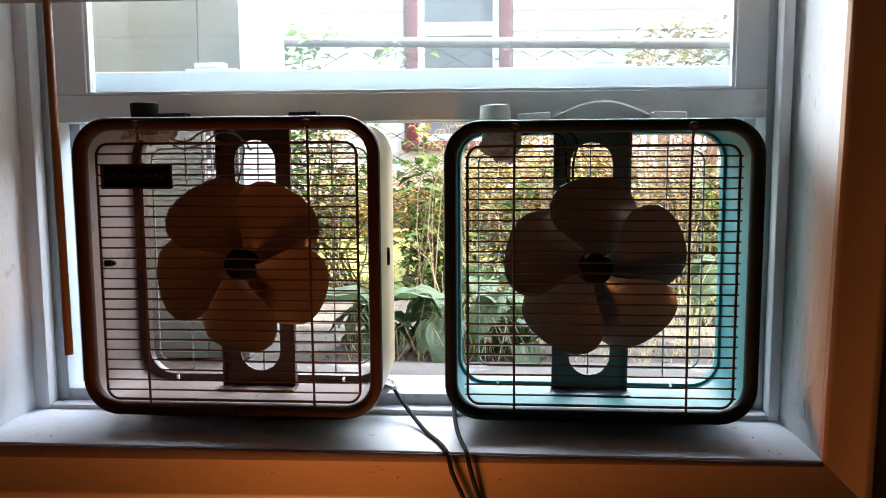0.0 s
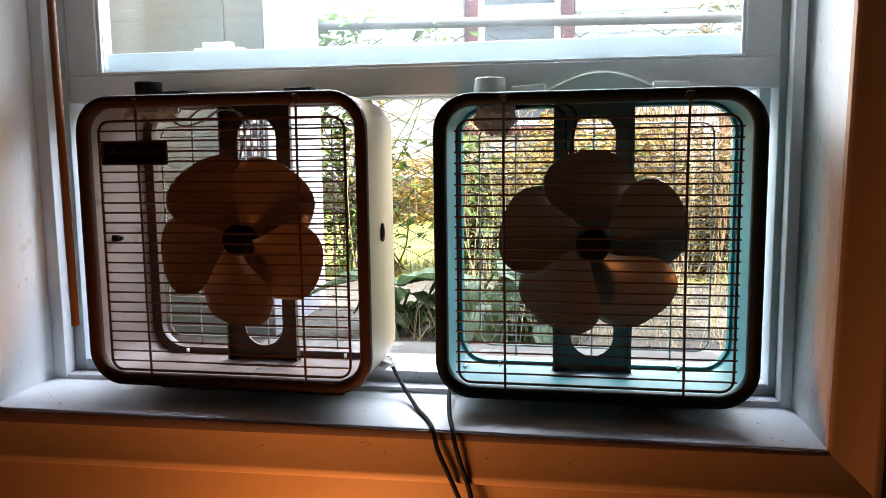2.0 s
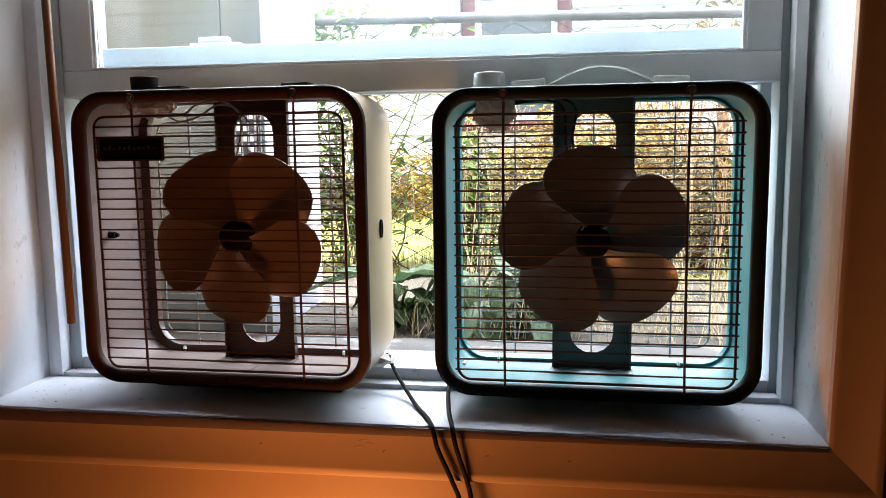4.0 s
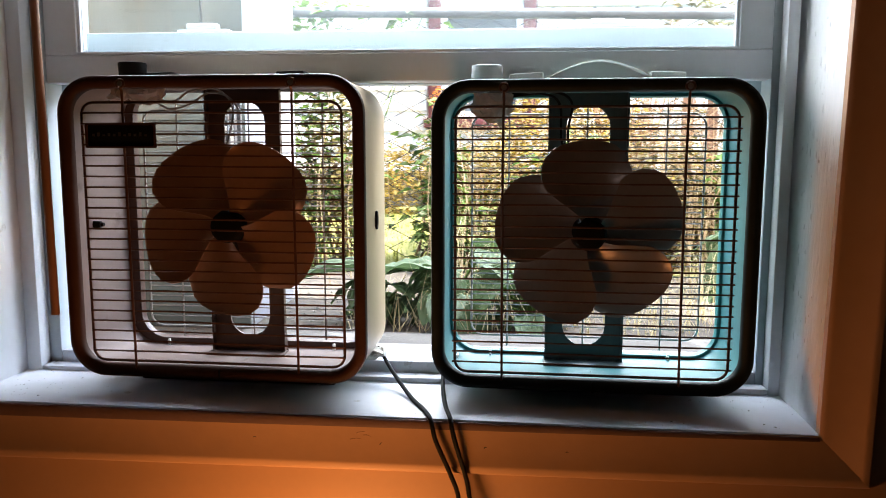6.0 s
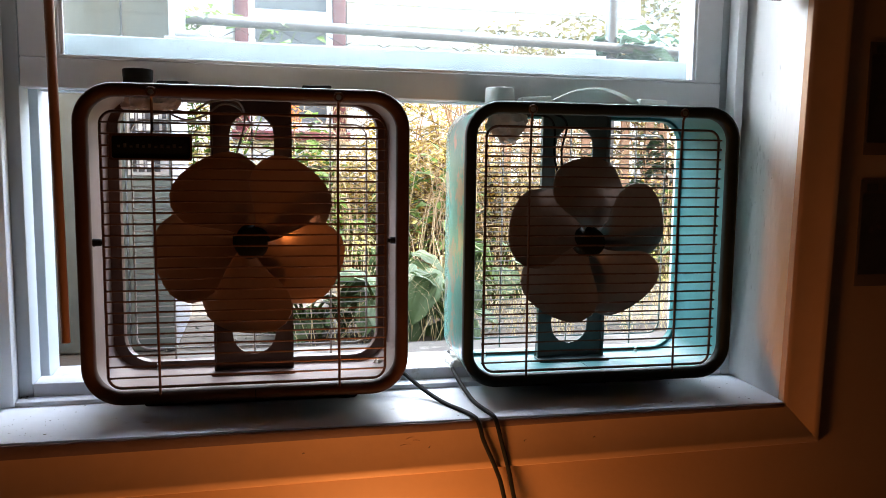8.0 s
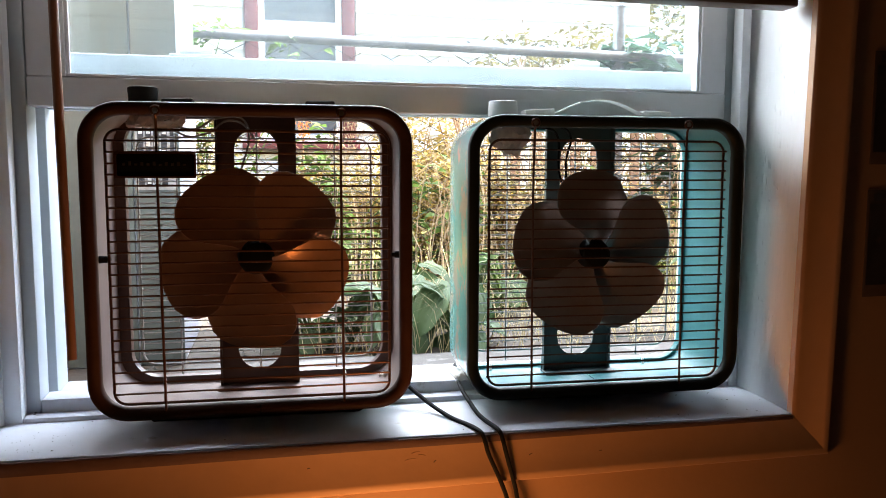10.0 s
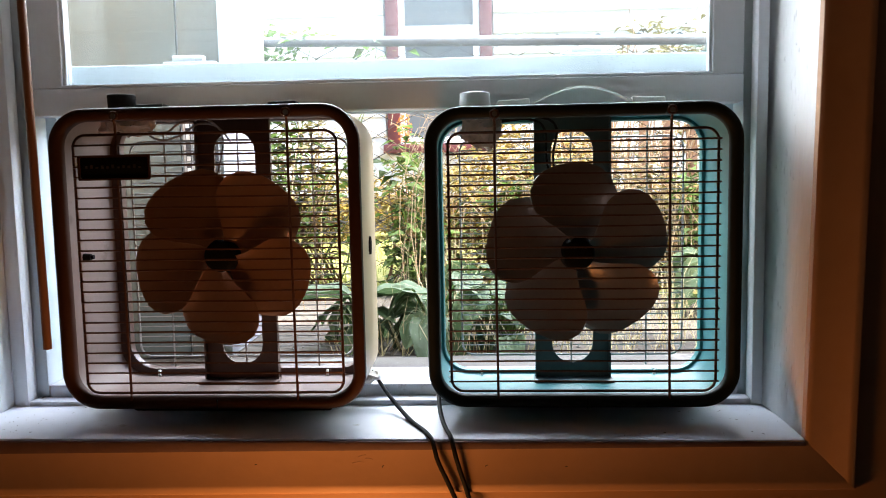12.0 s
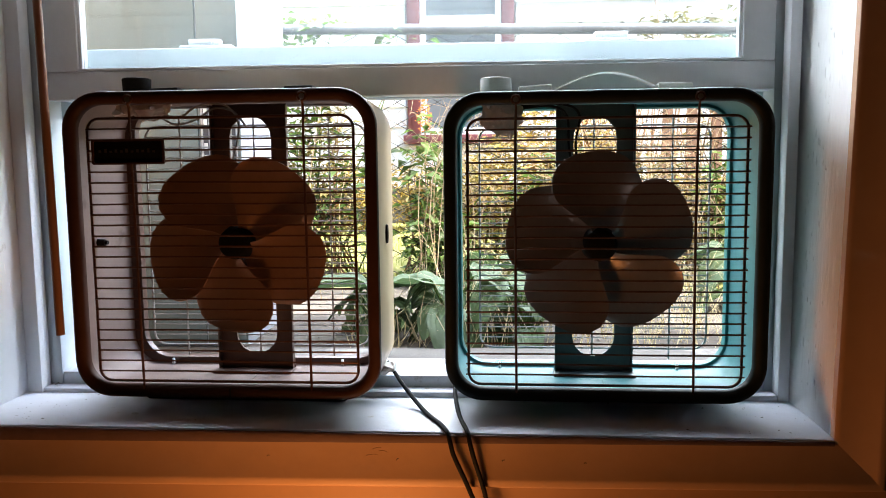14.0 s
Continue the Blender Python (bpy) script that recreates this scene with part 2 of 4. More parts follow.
M_grass = mat("lawn_grass", (0.34, 0.36, 0.09), 0.7, vary=0.4, scale=3, bump=0.0, island=0.4, translucent=0.3)
M_plume = mat("rust_flower", (0.60, 0.20, 0.035), 0.8, vary=0.35, scale=20, bump=0.0, island=0.4, translucent=0.3)
M_bark = mat("bark", (0.12, 0.09, 0.065), 0.9, vary=0.4, scale=10, bump=0.8)


# ---- mesh helpers ----
def obj(name, bm, material, smooth=True):
    me = bpy.data.meshes.new(name)
    bm.to_mesh(me)
    bm.free()
    me.materials.append(material)
    if smooth:
        me.shade_smooth()
        me.set_sharp_from_angle(angle=radians(40))
    return new(name, me)


def part(name, bm, material, parent, label="", smooth=True):
    ob = obj(name, bm, material, smooth)
    ob.parent = parent
    if label:
        ob["label"] = label
    return ob


def shared(name, me, parent, m):
    """Another object on the same mesh."""
    ob = new(name, me)
    ob.parent = parent
    ob.matrix_local = m
    return ob


def thing(name, m, label, category, group="", kind=""):
    e = new(name)
    e.empty_display_size = 0.05
    e.matrix_world = m
    return tagged(e, label, category, group, kind)


def add_box(bm, lo, hi, bevel=0.0, seg=2):
    lo, hi = Vector(lo), Vector(hi)
    g = bmesh.ops.create_cube(bm, size=1, matrix=Matrix.LocRotScale((lo + hi) / 2, None, hi - lo))
    if bevel:
        es = list({e for v in g["verts"] for e in v.link_edges})
        bmesh.ops.bevel(bm, geom=es, offset=bevel, segments=seg, affect="EDGES", profile=0.5)
    return bm


def box(lo, hi, bevel=0.0, seg=2):
    return add_box(bmesh.new(), lo, hi, bevel, seg)


def add_cyl(bm, a, b, r1, r2=None, seg=16, bevel=0.0):
    a, b = Vector(a), Vector(b)
    q = (b - a).to_track_quat("Z", "Y")
    g = bmesh.ops.create_cone(bm, cap_ends=True, segments=seg, radius1=r1, radius2=r1 if r2 is None else r2, depth=(b - a).length,
                              matrix=Matrix.LocRotScale((a + b) / 2, q, None))
    if bevel:
        es = [e for e in {e for v in g["verts"] for e in v.link_edges} if len(e.link_faces) == 2 and e.calc_face_angle(0) > 1.0]
        bmesh.ops.bevel(bm, geom=es, offset=bevel, segments=2, affect="EDGES", profile=0.5)
    return bm


def cyl(a, b, r1, r2=None, seg=16, bevel=0.0):
    return add_cyl(bmesh.new(), a, b, r1, r2, seg, bevel)


def add_tube(bm, pts, r, seg=6, closed=False, taper=1.0):
    """A round wire along the points."""
    pts = [Vector(p) for p in pts]
    n = len(pts)
    rings = []
    side = None
    for i, p in enumerate(pts):
        a = pts[(i - 1) % n] if closed or i else p
        b = pts[(i + 1) % n] if closed or i < n - 1 else p
        d = (b - a).normalized()
        if side is None:
            side = d.orthogonal().normalized()
        side = (side - d * side.dot(d)).normalized()
        up = d.cross(side)
        rr = r * (1 + (taper - 1) * i / max(1, n - 1))
        rings.append([bm.verts.new(p + (side * math.cos(k * math.tau / seg) + up * math.sin(k * math.tau / seg)) * rr) for k in range(seg)])
    for i in range(n if closed else n - 1):
        r0, r1 = rings[i], rings[(i + 1) % n]
        for k in range(seg):
            bm.faces.new((r0[k], r0[(k + 1) % seg], r1[(k + 1) % seg], r1[k]))
    if not closed:
        bm.faces.new(rings[0][::-1])
        bm.faces.new(rings[-1])
    return bm


def tube(pts, r, seg=6, closed=False, taper=1.0):
    return add_tube(bmesh.new(), pts, r, seg, closed, taper)


def smooth_path(pts, steps=8):
    pts = [Vector(p) for p in pts]
    out = []
    for i in range(len(pts) - 1):
        p0, p1, p2, p3 = pts[max(0, i - 1)], pts[i], pts[i + 1], pts[min(len(pts) - 1, i + 2)]
        for k in range(steps):
            t = k / steps
            out.append(0.5 * (2 * p1 + (p2 - p0) * t + (2 * p0 - 5 * p1 + 4 * p2 - p3) * t * t + (3 * p1 - p0 - 3 * p2 + p3) * t ** 3))
    out.append(pts[-1])
    return out


def rrect(w, h, r, n=8):
    """A rounded rectangle of half sizes w and h, as (x, z) points round its middle."""
    out = []
    for cx, cz, a0 in ((w - r, h - r, 0), (-w + r, h - r, 90), (-w + r, -h + r, 180), (w - r, -h + r, 270)):
        for k in range(n + 1):
            a = radians(a0 + 90 * k / n)
            out.append((cx + r * math.cos(a), cz + r * math.sin(a)))
    return out


def loft(rings, cyclic=False):
    """Skin between rings of equal length; each ring is closed."""
    bm = bmesh.new()
    vs = [[bm.verts.new(p) for p in ring] for ring in rings]
    n = len(vs[0])
    for i in range(len(vs) if cyclic else len(vs) - 1):
        a, b = vs[i], vs[(i + 1) % len(vs)]
        for k in range(n):
            bm.faces.new((a[k], a[(k + 1) % n], b[(k + 1) % n], b[k]))
    bmesh.ops.recalc_face_normals(bm, faces=bm.faces[:])
    return bm


def plate_with_holes(outer, holes, y0, y1):
    """A flat plate in x and z with holes, thick from y0 to y1."""
    bm = bmesh.new()
    loops = []
    for pts in [outer] + holes:
        vs = [bm.verts.new((x, y0, z)) for x, z in pts]
        loops += [bm.edges.new((vs[k], vs[(k + 1) % len(vs)])) for k in range(len(vs))]
    bmesh.ops.triangle_fill(bm, use_beauty=True, use_dissolve=False, edges=loops)
    g = bmesh.ops.extrude_face_region(bm, geom=bm.faces[:])
    bmesh.ops.translate(bm, vec=(0, y1 - y0, 0), verts=[v for v in g["geom"] if isinstance(v, bmesh.types.BMVert)])
    bmesh.ops.recalc_face_normals(bm, faces=bm.faces[:])
    return bm


# ---- the room ----
WALL_Y, OUT_Y = 1.195, 1.56
FACE_Y = 1.1865
XL, XR, SILL_Z, HEAD_Z = -0.818, 0.531, 0.812, 1.86
SPLAY = 0.0095
GROUND = 0.77


def sill_z(x, y):
    """Height of the old sill, which has sunk towards one end."""
    u, v = (x - XL) / (XR - XL), (y - 1.18) / 0.165
    back, front = 0.8262 - 0.0100 * u, 0.8225 - 0.0155 * u
    return front + (back - front) * v



bm = box((-2.4, FACE_Y, -0.1), (XL - 0.02, OUT_Y, 3.7))
add_box(bm, (XR + 0.02, FACE_Y, -0.1), (2.4, OUT_Y, 3.7))
add_box(bm, (XL - 0.02, FACE_Y, -0.1), (XR + 0.02, OUT_Y, SILL_Z - 0.007))
add_box(bm, (XL - 0.02, FACE_Y, HEAD_Z + 0.02), (XR + 0.02, OUT_Y, 3.7))
tagged(obj("wall_north", bm, M_wall, False), "tan painted wall round the window opening", "wall", kind="structure")
tagged(obj("wall_south", box((-2.4, -2.9, -0.1), (2.4, -2.6, 3.7)), M_room, False), "plain pale painted wall behind", "wall", kind="structure")
tagged(obj("wall_west", box((-2.7, -2.9, -0.1), (-2.4, OUT_Y, 3.7)), M_room, False), "plain pale painted side wall", "wall", kind="structure")
tagged(obj("wall_east", box((2.4, -2.9, -0.1), (2.7, OUT_Y, 3.7)), M_room, False), "plain pale painted side wall", "wall", kind="structure")
tagged(obj("floor", box((-2.4, -2.6, -0.1), (2.4, WALL_Y, 0.0)), M_floor, False), "dark wooden floor of the room", "floor", kind="structure")
tagged(obj("ceiling", box((-2.4, -2.6, 2.3), (2.4, WALL_Y, 2.4)), M_ceil, False), "plain pale ceiling of the room", "ceiling", kind="structure")
tagged(obj("roof", box((-2.9, -3.1, 3.7), (2.9, OUT_Y + 0.12, 3.85)), M_roof, False), "flat dark roof of the house", "roof", kind="structure")

# reveal boards and sill
LEAN = 0.018


def splayed(lo, hi, shift, lean=0.0):
    """A reveal board that leans into the opening towards the window."""
    bm = box(lo, hi, 0.002)
    for v in bm.verts:
        v.co.x += shift * min(1.0, max(0.0, (v.co.y - WALL_Y) / 0.15)) + lean * (v.co.z - SILL_Z)
    return bm


tagged(obj("reveal_east", splayed((XR, WALL_Y - 0.001, SILL_Z - 0.02), (XR + 0.02, OUT_Y, HEAD_Z), -SPLAY, LEAN), M_crack), "white window reveal with cracked paint", "reveal", kind="structure")
tagged(obj("reveal_west", splayed((XL - 0.02, WALL_Y - 0.001, SILL_Z - 0.02), (XL, OUT_Y, HEAD_Z), SPLAY), M_white), "white painted window reveal", "reveal", kind="structure")
tagged(obj("reveal_head", box((XL - 0.02, WALL_Y - 0.001, HEAD_Z), (XR + 0.02, OUT_Y, HEAD_Z + 0.02), 0.002), M_white), "white painted window head", "reveal", kind="structure")
# sill board, with a worn and slightly wavy front edge
bm = bmesh.new()
rows = []
for i in range(41):
    x = XL - 0.004 + (XR - XL + 0.008) * i / 40
    e = 1.1815 + 0.0010 * noise.noise((x * 14, 0, 2)) + 0.0006 * noise.noise((x * 60, 0, 5))
    zf = sill_z(x, e)
    rows.append([bm.verts.new(p) for p in ((x, 1.42, SILL_Z - 0.025), (x, e + 0.001, SILL_Z - 0.025), (x, e, zf - 0.0045), (x, e + 0.0012, zf - 0.0012), (x, e + 0.004, zf), (x, 1.26, sill_z(x, 1.26)), (x, 1.42, sill_z(x, 1.345)))])
for p, q in zip(rows, rows[1:]):
    for k in range(7):
        bm.faces.new((p[k], p[(k + 1) % 7], q[(k + 1) % 7], q[k]))
bm.faces.new(rows[0])
bm.faces.new(rows[-1][::-1])
bmesh.ops.recalc_face_normals(bm, faces=bm.faces[:])
tagged(obj("window_sill", bm, M_sillp), "worn white painted window sill", "sill", kind="structure")


# casing: a mitred picture frame with a stepped profile
def casing_board(a, b, inward, name, label):
    """A casing board from a to b along the opening's edge; its width runs away from inward."""
    prof = [(0.0, 0.0), (0.0, -0.014), (0.008, -0.019), (0.063, -0.019), (0.068, -0.022), (0.075, -0.021), (0.080, -0.012), (0.080, 0.0)]
    a, b, out = Vector(a), Vector(b), -Vector(inward)
    d = (b - a).normalized()
    rows = []
    for end, s in ((a, -1), (b, 1)):
        rows.append([end + out * u + d * s * u + Vector((0, v, 0)) for u, v in prof])
    bm = bmesh.new()
    vs = [[bm.verts.new(p) for p in row] for row in rows]
    n = len(prof)
    for k in range(n):
        bm.faces.new((vs[0][k], vs[0][(k + 1) % n], vs[1][(k + 1) % n], vs[1][k]))
    bm.faces.new(vs[0])
    bm.faces.new(vs[1][::-1])
    bmesh.ops.recalc_face_normals(bm, faces=bm.faces[:])
    return tagged(obj(name, bm, M_casing), label, "casing", kind="structure")


CZ = SILL_Z - 0.007
casing_board((XL, WALL_Y, CZ), (XR, WALL_Y, CZ), (0, 0, 1), "trim_bottom", "tan painted window casing below the sill, dented")
casing_board((XR, WALL_Y, CZ), (XR + LEAN * (HEAD_Z - CZ), WALL_Y, HEAD_Z), (-1, 0, 0), "trim_east", "tan painted upright window casing")
casing_board((XL, WALL_Y, CZ), (XL, WALL_Y, HEAD_Z), (1, 0, 0), "trim_west", "tan painted upright window casing")
casing_board((XL, WALL_Y, HEAD_Z), (XR + LEAN * (HEAD_Z - CZ), WALL_Y, HEAD_Z), (0, 0, -1), "trim_top", "tan painted window casing at the head")

# casing paint lapping up the sill's front edge, darkened for the shadow line
bm = bmesh.new()
lip = []
for k in range(61):
    x = XL + (XR - XL) * k / 60
    top = sill_z(x, 1.18) - 0.0035 + 0.0012 * noise.noise((x * 22, 3, 0)) + 0.0007 * noise.noise((x * 90, 7, 0))
    lip.append([bm.verts.new(p) for p in ((x, 1.1765, SILL_Z - 0.016), (x, 1.1765, top - 0.0025), (x, 1.1785, top), (x, 1.1835, top), (x, 1.1835, SILL_Z - 0.016))])
for a, b in zip(lip, lip[1:]):
    for k in range(5):
        bm.faces.new((a[k], a[(k + 1) % 5], b[(k + 1) % 5], b[k]))
bm.faces.new(lip[0])
bm.faces.new(lip[-1][::-1])
bmesh.ops.recalc_face_normals(bm, faces=bm.faces[:])
tagged(obj("trim_lip", bm, M_lip), "brown painted edge under the sill, darkened for its shadow line", "casing", kind="structure")

# two dark pictures on the wall beside the casing
M_print = mat("dark_print", (0.035, 0.028, 0.030), 0.5, vary=0.7, scale=16, bump=0.0, stain=(0.10, 0.06, 0.05), stain_at=0.6, stain_scale=24)
M_paper = mat("brown_paper", (0.08, 0.052, 0.036), 0.7, vary=0.2, scale=9, bump=0.1)
for z0, z1 in ((1.255, 1.455), (1.015, 1.210)):
    pic = thing("wall_picture", pose(0.668, FACE_Y, z0), "dark printed picture with brown paper border on the wall", "picture", "pictures beside the window")
    h = z1 - z0
    part("sheet", box((0, -0.0025, 0), (0.24, -0.0005, h), 0.0006), M_paper, pic)
    part("print", box((0.004, -0.0036, 0.022), (0.236, -0.0026, h - 0.026)), M_print, pic, "dark print", False)
    for k in range(6):
        part("text_bar", box((0.012 + k * 0.034, -0.0036, h - 0.020), (0.036 + k * 0.034 - 0.006 * (k % 2), -0.0026, h - 0.007)), M_print, pic, "", False)

# ---- the window ----
win = thing("window_1", pose(0, 0, 0), "white double-hung window with its lower sash raised over two fans", "window", kind="structure")
# three stepped frames round the opening, each further in and further out of the room
STEPS = ((-0.7870, 0.5080, 0.8330, 0.8245, 1.345, 1.376, M_white, "frame"), (-0.7670, 0.4965, 0.8540, 0.8440, 1.379, 1.432, M_rail, "jamb_track"), (-0.7570, 0.4830, 0.8480, 0.8420, 1.450, 1.520, M_rail, "outer_frame"))
for x0, x1, z0, z1, y0, y1, material, name in STEPS:
    lo = XL + 0.004
    part(name, box((lo, y0, SILL_Z - 0.02), (x0, y1, HEAD_Z), 0.0022), material, win)
    part(name, box((x1, y0, SILL_Z - 0.02), (XR - 0.004, y1, HEAD_Z), 0.0022), material, win)
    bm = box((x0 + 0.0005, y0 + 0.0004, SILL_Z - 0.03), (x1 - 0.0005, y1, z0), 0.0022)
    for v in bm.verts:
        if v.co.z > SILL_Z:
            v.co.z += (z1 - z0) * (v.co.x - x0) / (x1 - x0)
    part(name, bm, M_dimwhite, win, "stained bottom rail, base colour lowered for shade")
part("tray", box((-0.766, 1.4325, SILL_Z - 0.02), (0.495, 1.4495, 0.834), 0.001), M_dimwhite, win, "stained channel between the frames, colour lowered for shade")

# raised lower sash
SB, SG = 1.345, 1.3935
SL, SR = -0.7655, 0.5045
sash = part("lower_sash", box((SL, 1.380, SB), (SR, 1.420, SG), 0.003), M_white, win, "white painted sash, raised")
for x0, x1 in ((SL, -0.7055), (0.4435, SR)):
    part("stile", box((x0, 1.381, SG), (x1, 1.419, HEAD_Z - 0.012), 0.003), M_white, sash)
part("glazing_bead", box((-0.7055, 1.379, SG + 0.0005), (0.4435, 1.392, SG + 0.0055), 0.001), M_vinyl, sash)
for x0, x1 in ((-0.7055, -0.6995), (0.4375, 0.4435)):
    part("glazing_bead", box((x0, 1.385, SG + 0.006), (x1, 1.393, HEAD_Z - 0.02), 0.001), M_vinyl, sash)
pane = part("pane", box((-0.7045, 1.399, SG + 0.001), (0.4425, 1.403, HEAD_Z - 0.013)), M_glass, sash, "dusty clear pane", False)
pane.visible_shadow = False

# outer sash, seen through the pane
outer = part("outer_sash", box((-0.7565, 1.4525, 1.345), (0.4825, 1.482, 1.443), 0.004), M_rail, win, "sash behind the pane, shade put into its grey-blue colour")
for xc in (-0.502, 0.240):
    bm = box((xc - 0.050, 1.456, 1.442), (xc + 0.048, 1.478, 1.448), 0.002)
    add_box(bm, (xc - 0.033, 1.456, 1.447), (xc + 0.026, 1.476, 1.459), 0.003)
    add_box(bm, (xc - 0.020, 1.4545, 1.450), (xc + 0.012, 1.4565, 1.4555), 0.0008, 1)
    part("latch", bm, M_vinyl, outer, "white plastic tilt latch")
opane = part("pane", box((-0.741, 1.466, 1.443), (0.467, 1.469, HEAD_Z - 0.013)), M_glass, outer, "", False)
opane.visible_shadow = False
for x0, x1 in ((-0.7565, -0.739), (0.465, 0.4825)):
    part("stile", box((x0, 1.453, 1.443), (x1, 1.481, HEAD_Z - 0.012), 0.003), M_rail, outer)

# concrete ledge outside
tagged(obj("ledge", box((-0.56, OUT_Y - 0.035, GROUND - 0.2), (XR + 0.2, 1.80, GROUND + 0.03), 0.01), M_conc), "weathered concrete ledge below the window", "ledge", kind="structure")

# ---- the blind, raised, and its wand ----
blind = thing("window_blind", pose(0, 0, 0), "brown wooden window blind, fully raised", "blind")
part("bottom_rail", box((XL + 0.008, 1.203, 1.527), (XR - 0.008, 1.245, 1.548), 0.004), M_brownslat, blind)
for k in range(52):
    z = 1.5505 + k * 0.0047
    part("slat", box((XL + 0.009, 1.204, z), (XR - 0.009, 1.244, z + 0.003)), M_brownslat, blind, "", False)
part("headrail", box((XL + 0.008, 1.203, 1.795), (XR - 0.008, 1.245, 1.858), 0.003), M_brownslat, blind)
part("wand", tube([(-0.682, 1.222, 1.60), (-0.681, 1.222, 1.50), (-0.677, 1.222, 0.962), (-0.677, 1.222, 0.957)], 0.0068, 12), M_wood, blind, "varnished wooden dowel wand")


# ---- box fans ----
def wire_rows(fan, grille, mw, y, half, r, zc, step, count, over, cuts=()):
    me = None
    for k in range(count):
        z = zc + (k - (count - 1) / 2) * step
        if me is None:
            ob = part("wire", tube([(-half - over, 0, 0), (-half * 0.33, 0.0004, 0.0005), (half * 0.3, -0.0004, -0.0004), (half + over, 0, 0)], r, 6), mw, grille)
            ob.location = (0, y, z)
            me = ob.data
        else:
            shared("wire", me, grille, Matrix.Translation((0, y, z)) @ pose(0, 0, 0, 0, random.uniform(-0.12, 0.12), 0))


def blade_mesh(r0, r1, sweep, twist):
    """One broad stamped blade with thickness, turned about the y axis."""
    bm = bmesh.new()
    nu, nv = 8, 10
    grid = []
    for i in range(nu + 1):
        u = i / nu
        rr = r0 + (r1 - r0) * u
        half = radians(sweep) * (0.62 + 0.42 * math.sin(math.pi * min(1, u * 0.8 + 0.12)))
        row = []
        for j in range(nv + 1):
            v = j / nv * 2 - 1
            rc = rr
            if u > 0.5:
                rc = rr - (abs(v) ** 4) * 0.020 * (u - 0.5) * 2
            a = half * v + radians(12) * u
            y = -v * math.tan(radians(twist)) * (0.024 + 0.05 * u) * (0.7 + 0.3 * (1 - u)) + 0.006 * math.cos(v * 1.5)
            row.append(bm.verts.new((rc * math.cos(a), y, rc * math.sin(a))))
        grid.append(row)
    for i in range(nu):
        for j in range(nv):
            bm.faces.new((grid[i][j], grid[i][j + 1], grid[i + 1][j + 1], grid[i + 1][j]))
    bmesh.ops.recalc_face_normals(bm, faces=bm.faces[:])
    bmesh.ops.solidify(bm, geom=bm.faces[:], thickness=0.0014)
    return bm


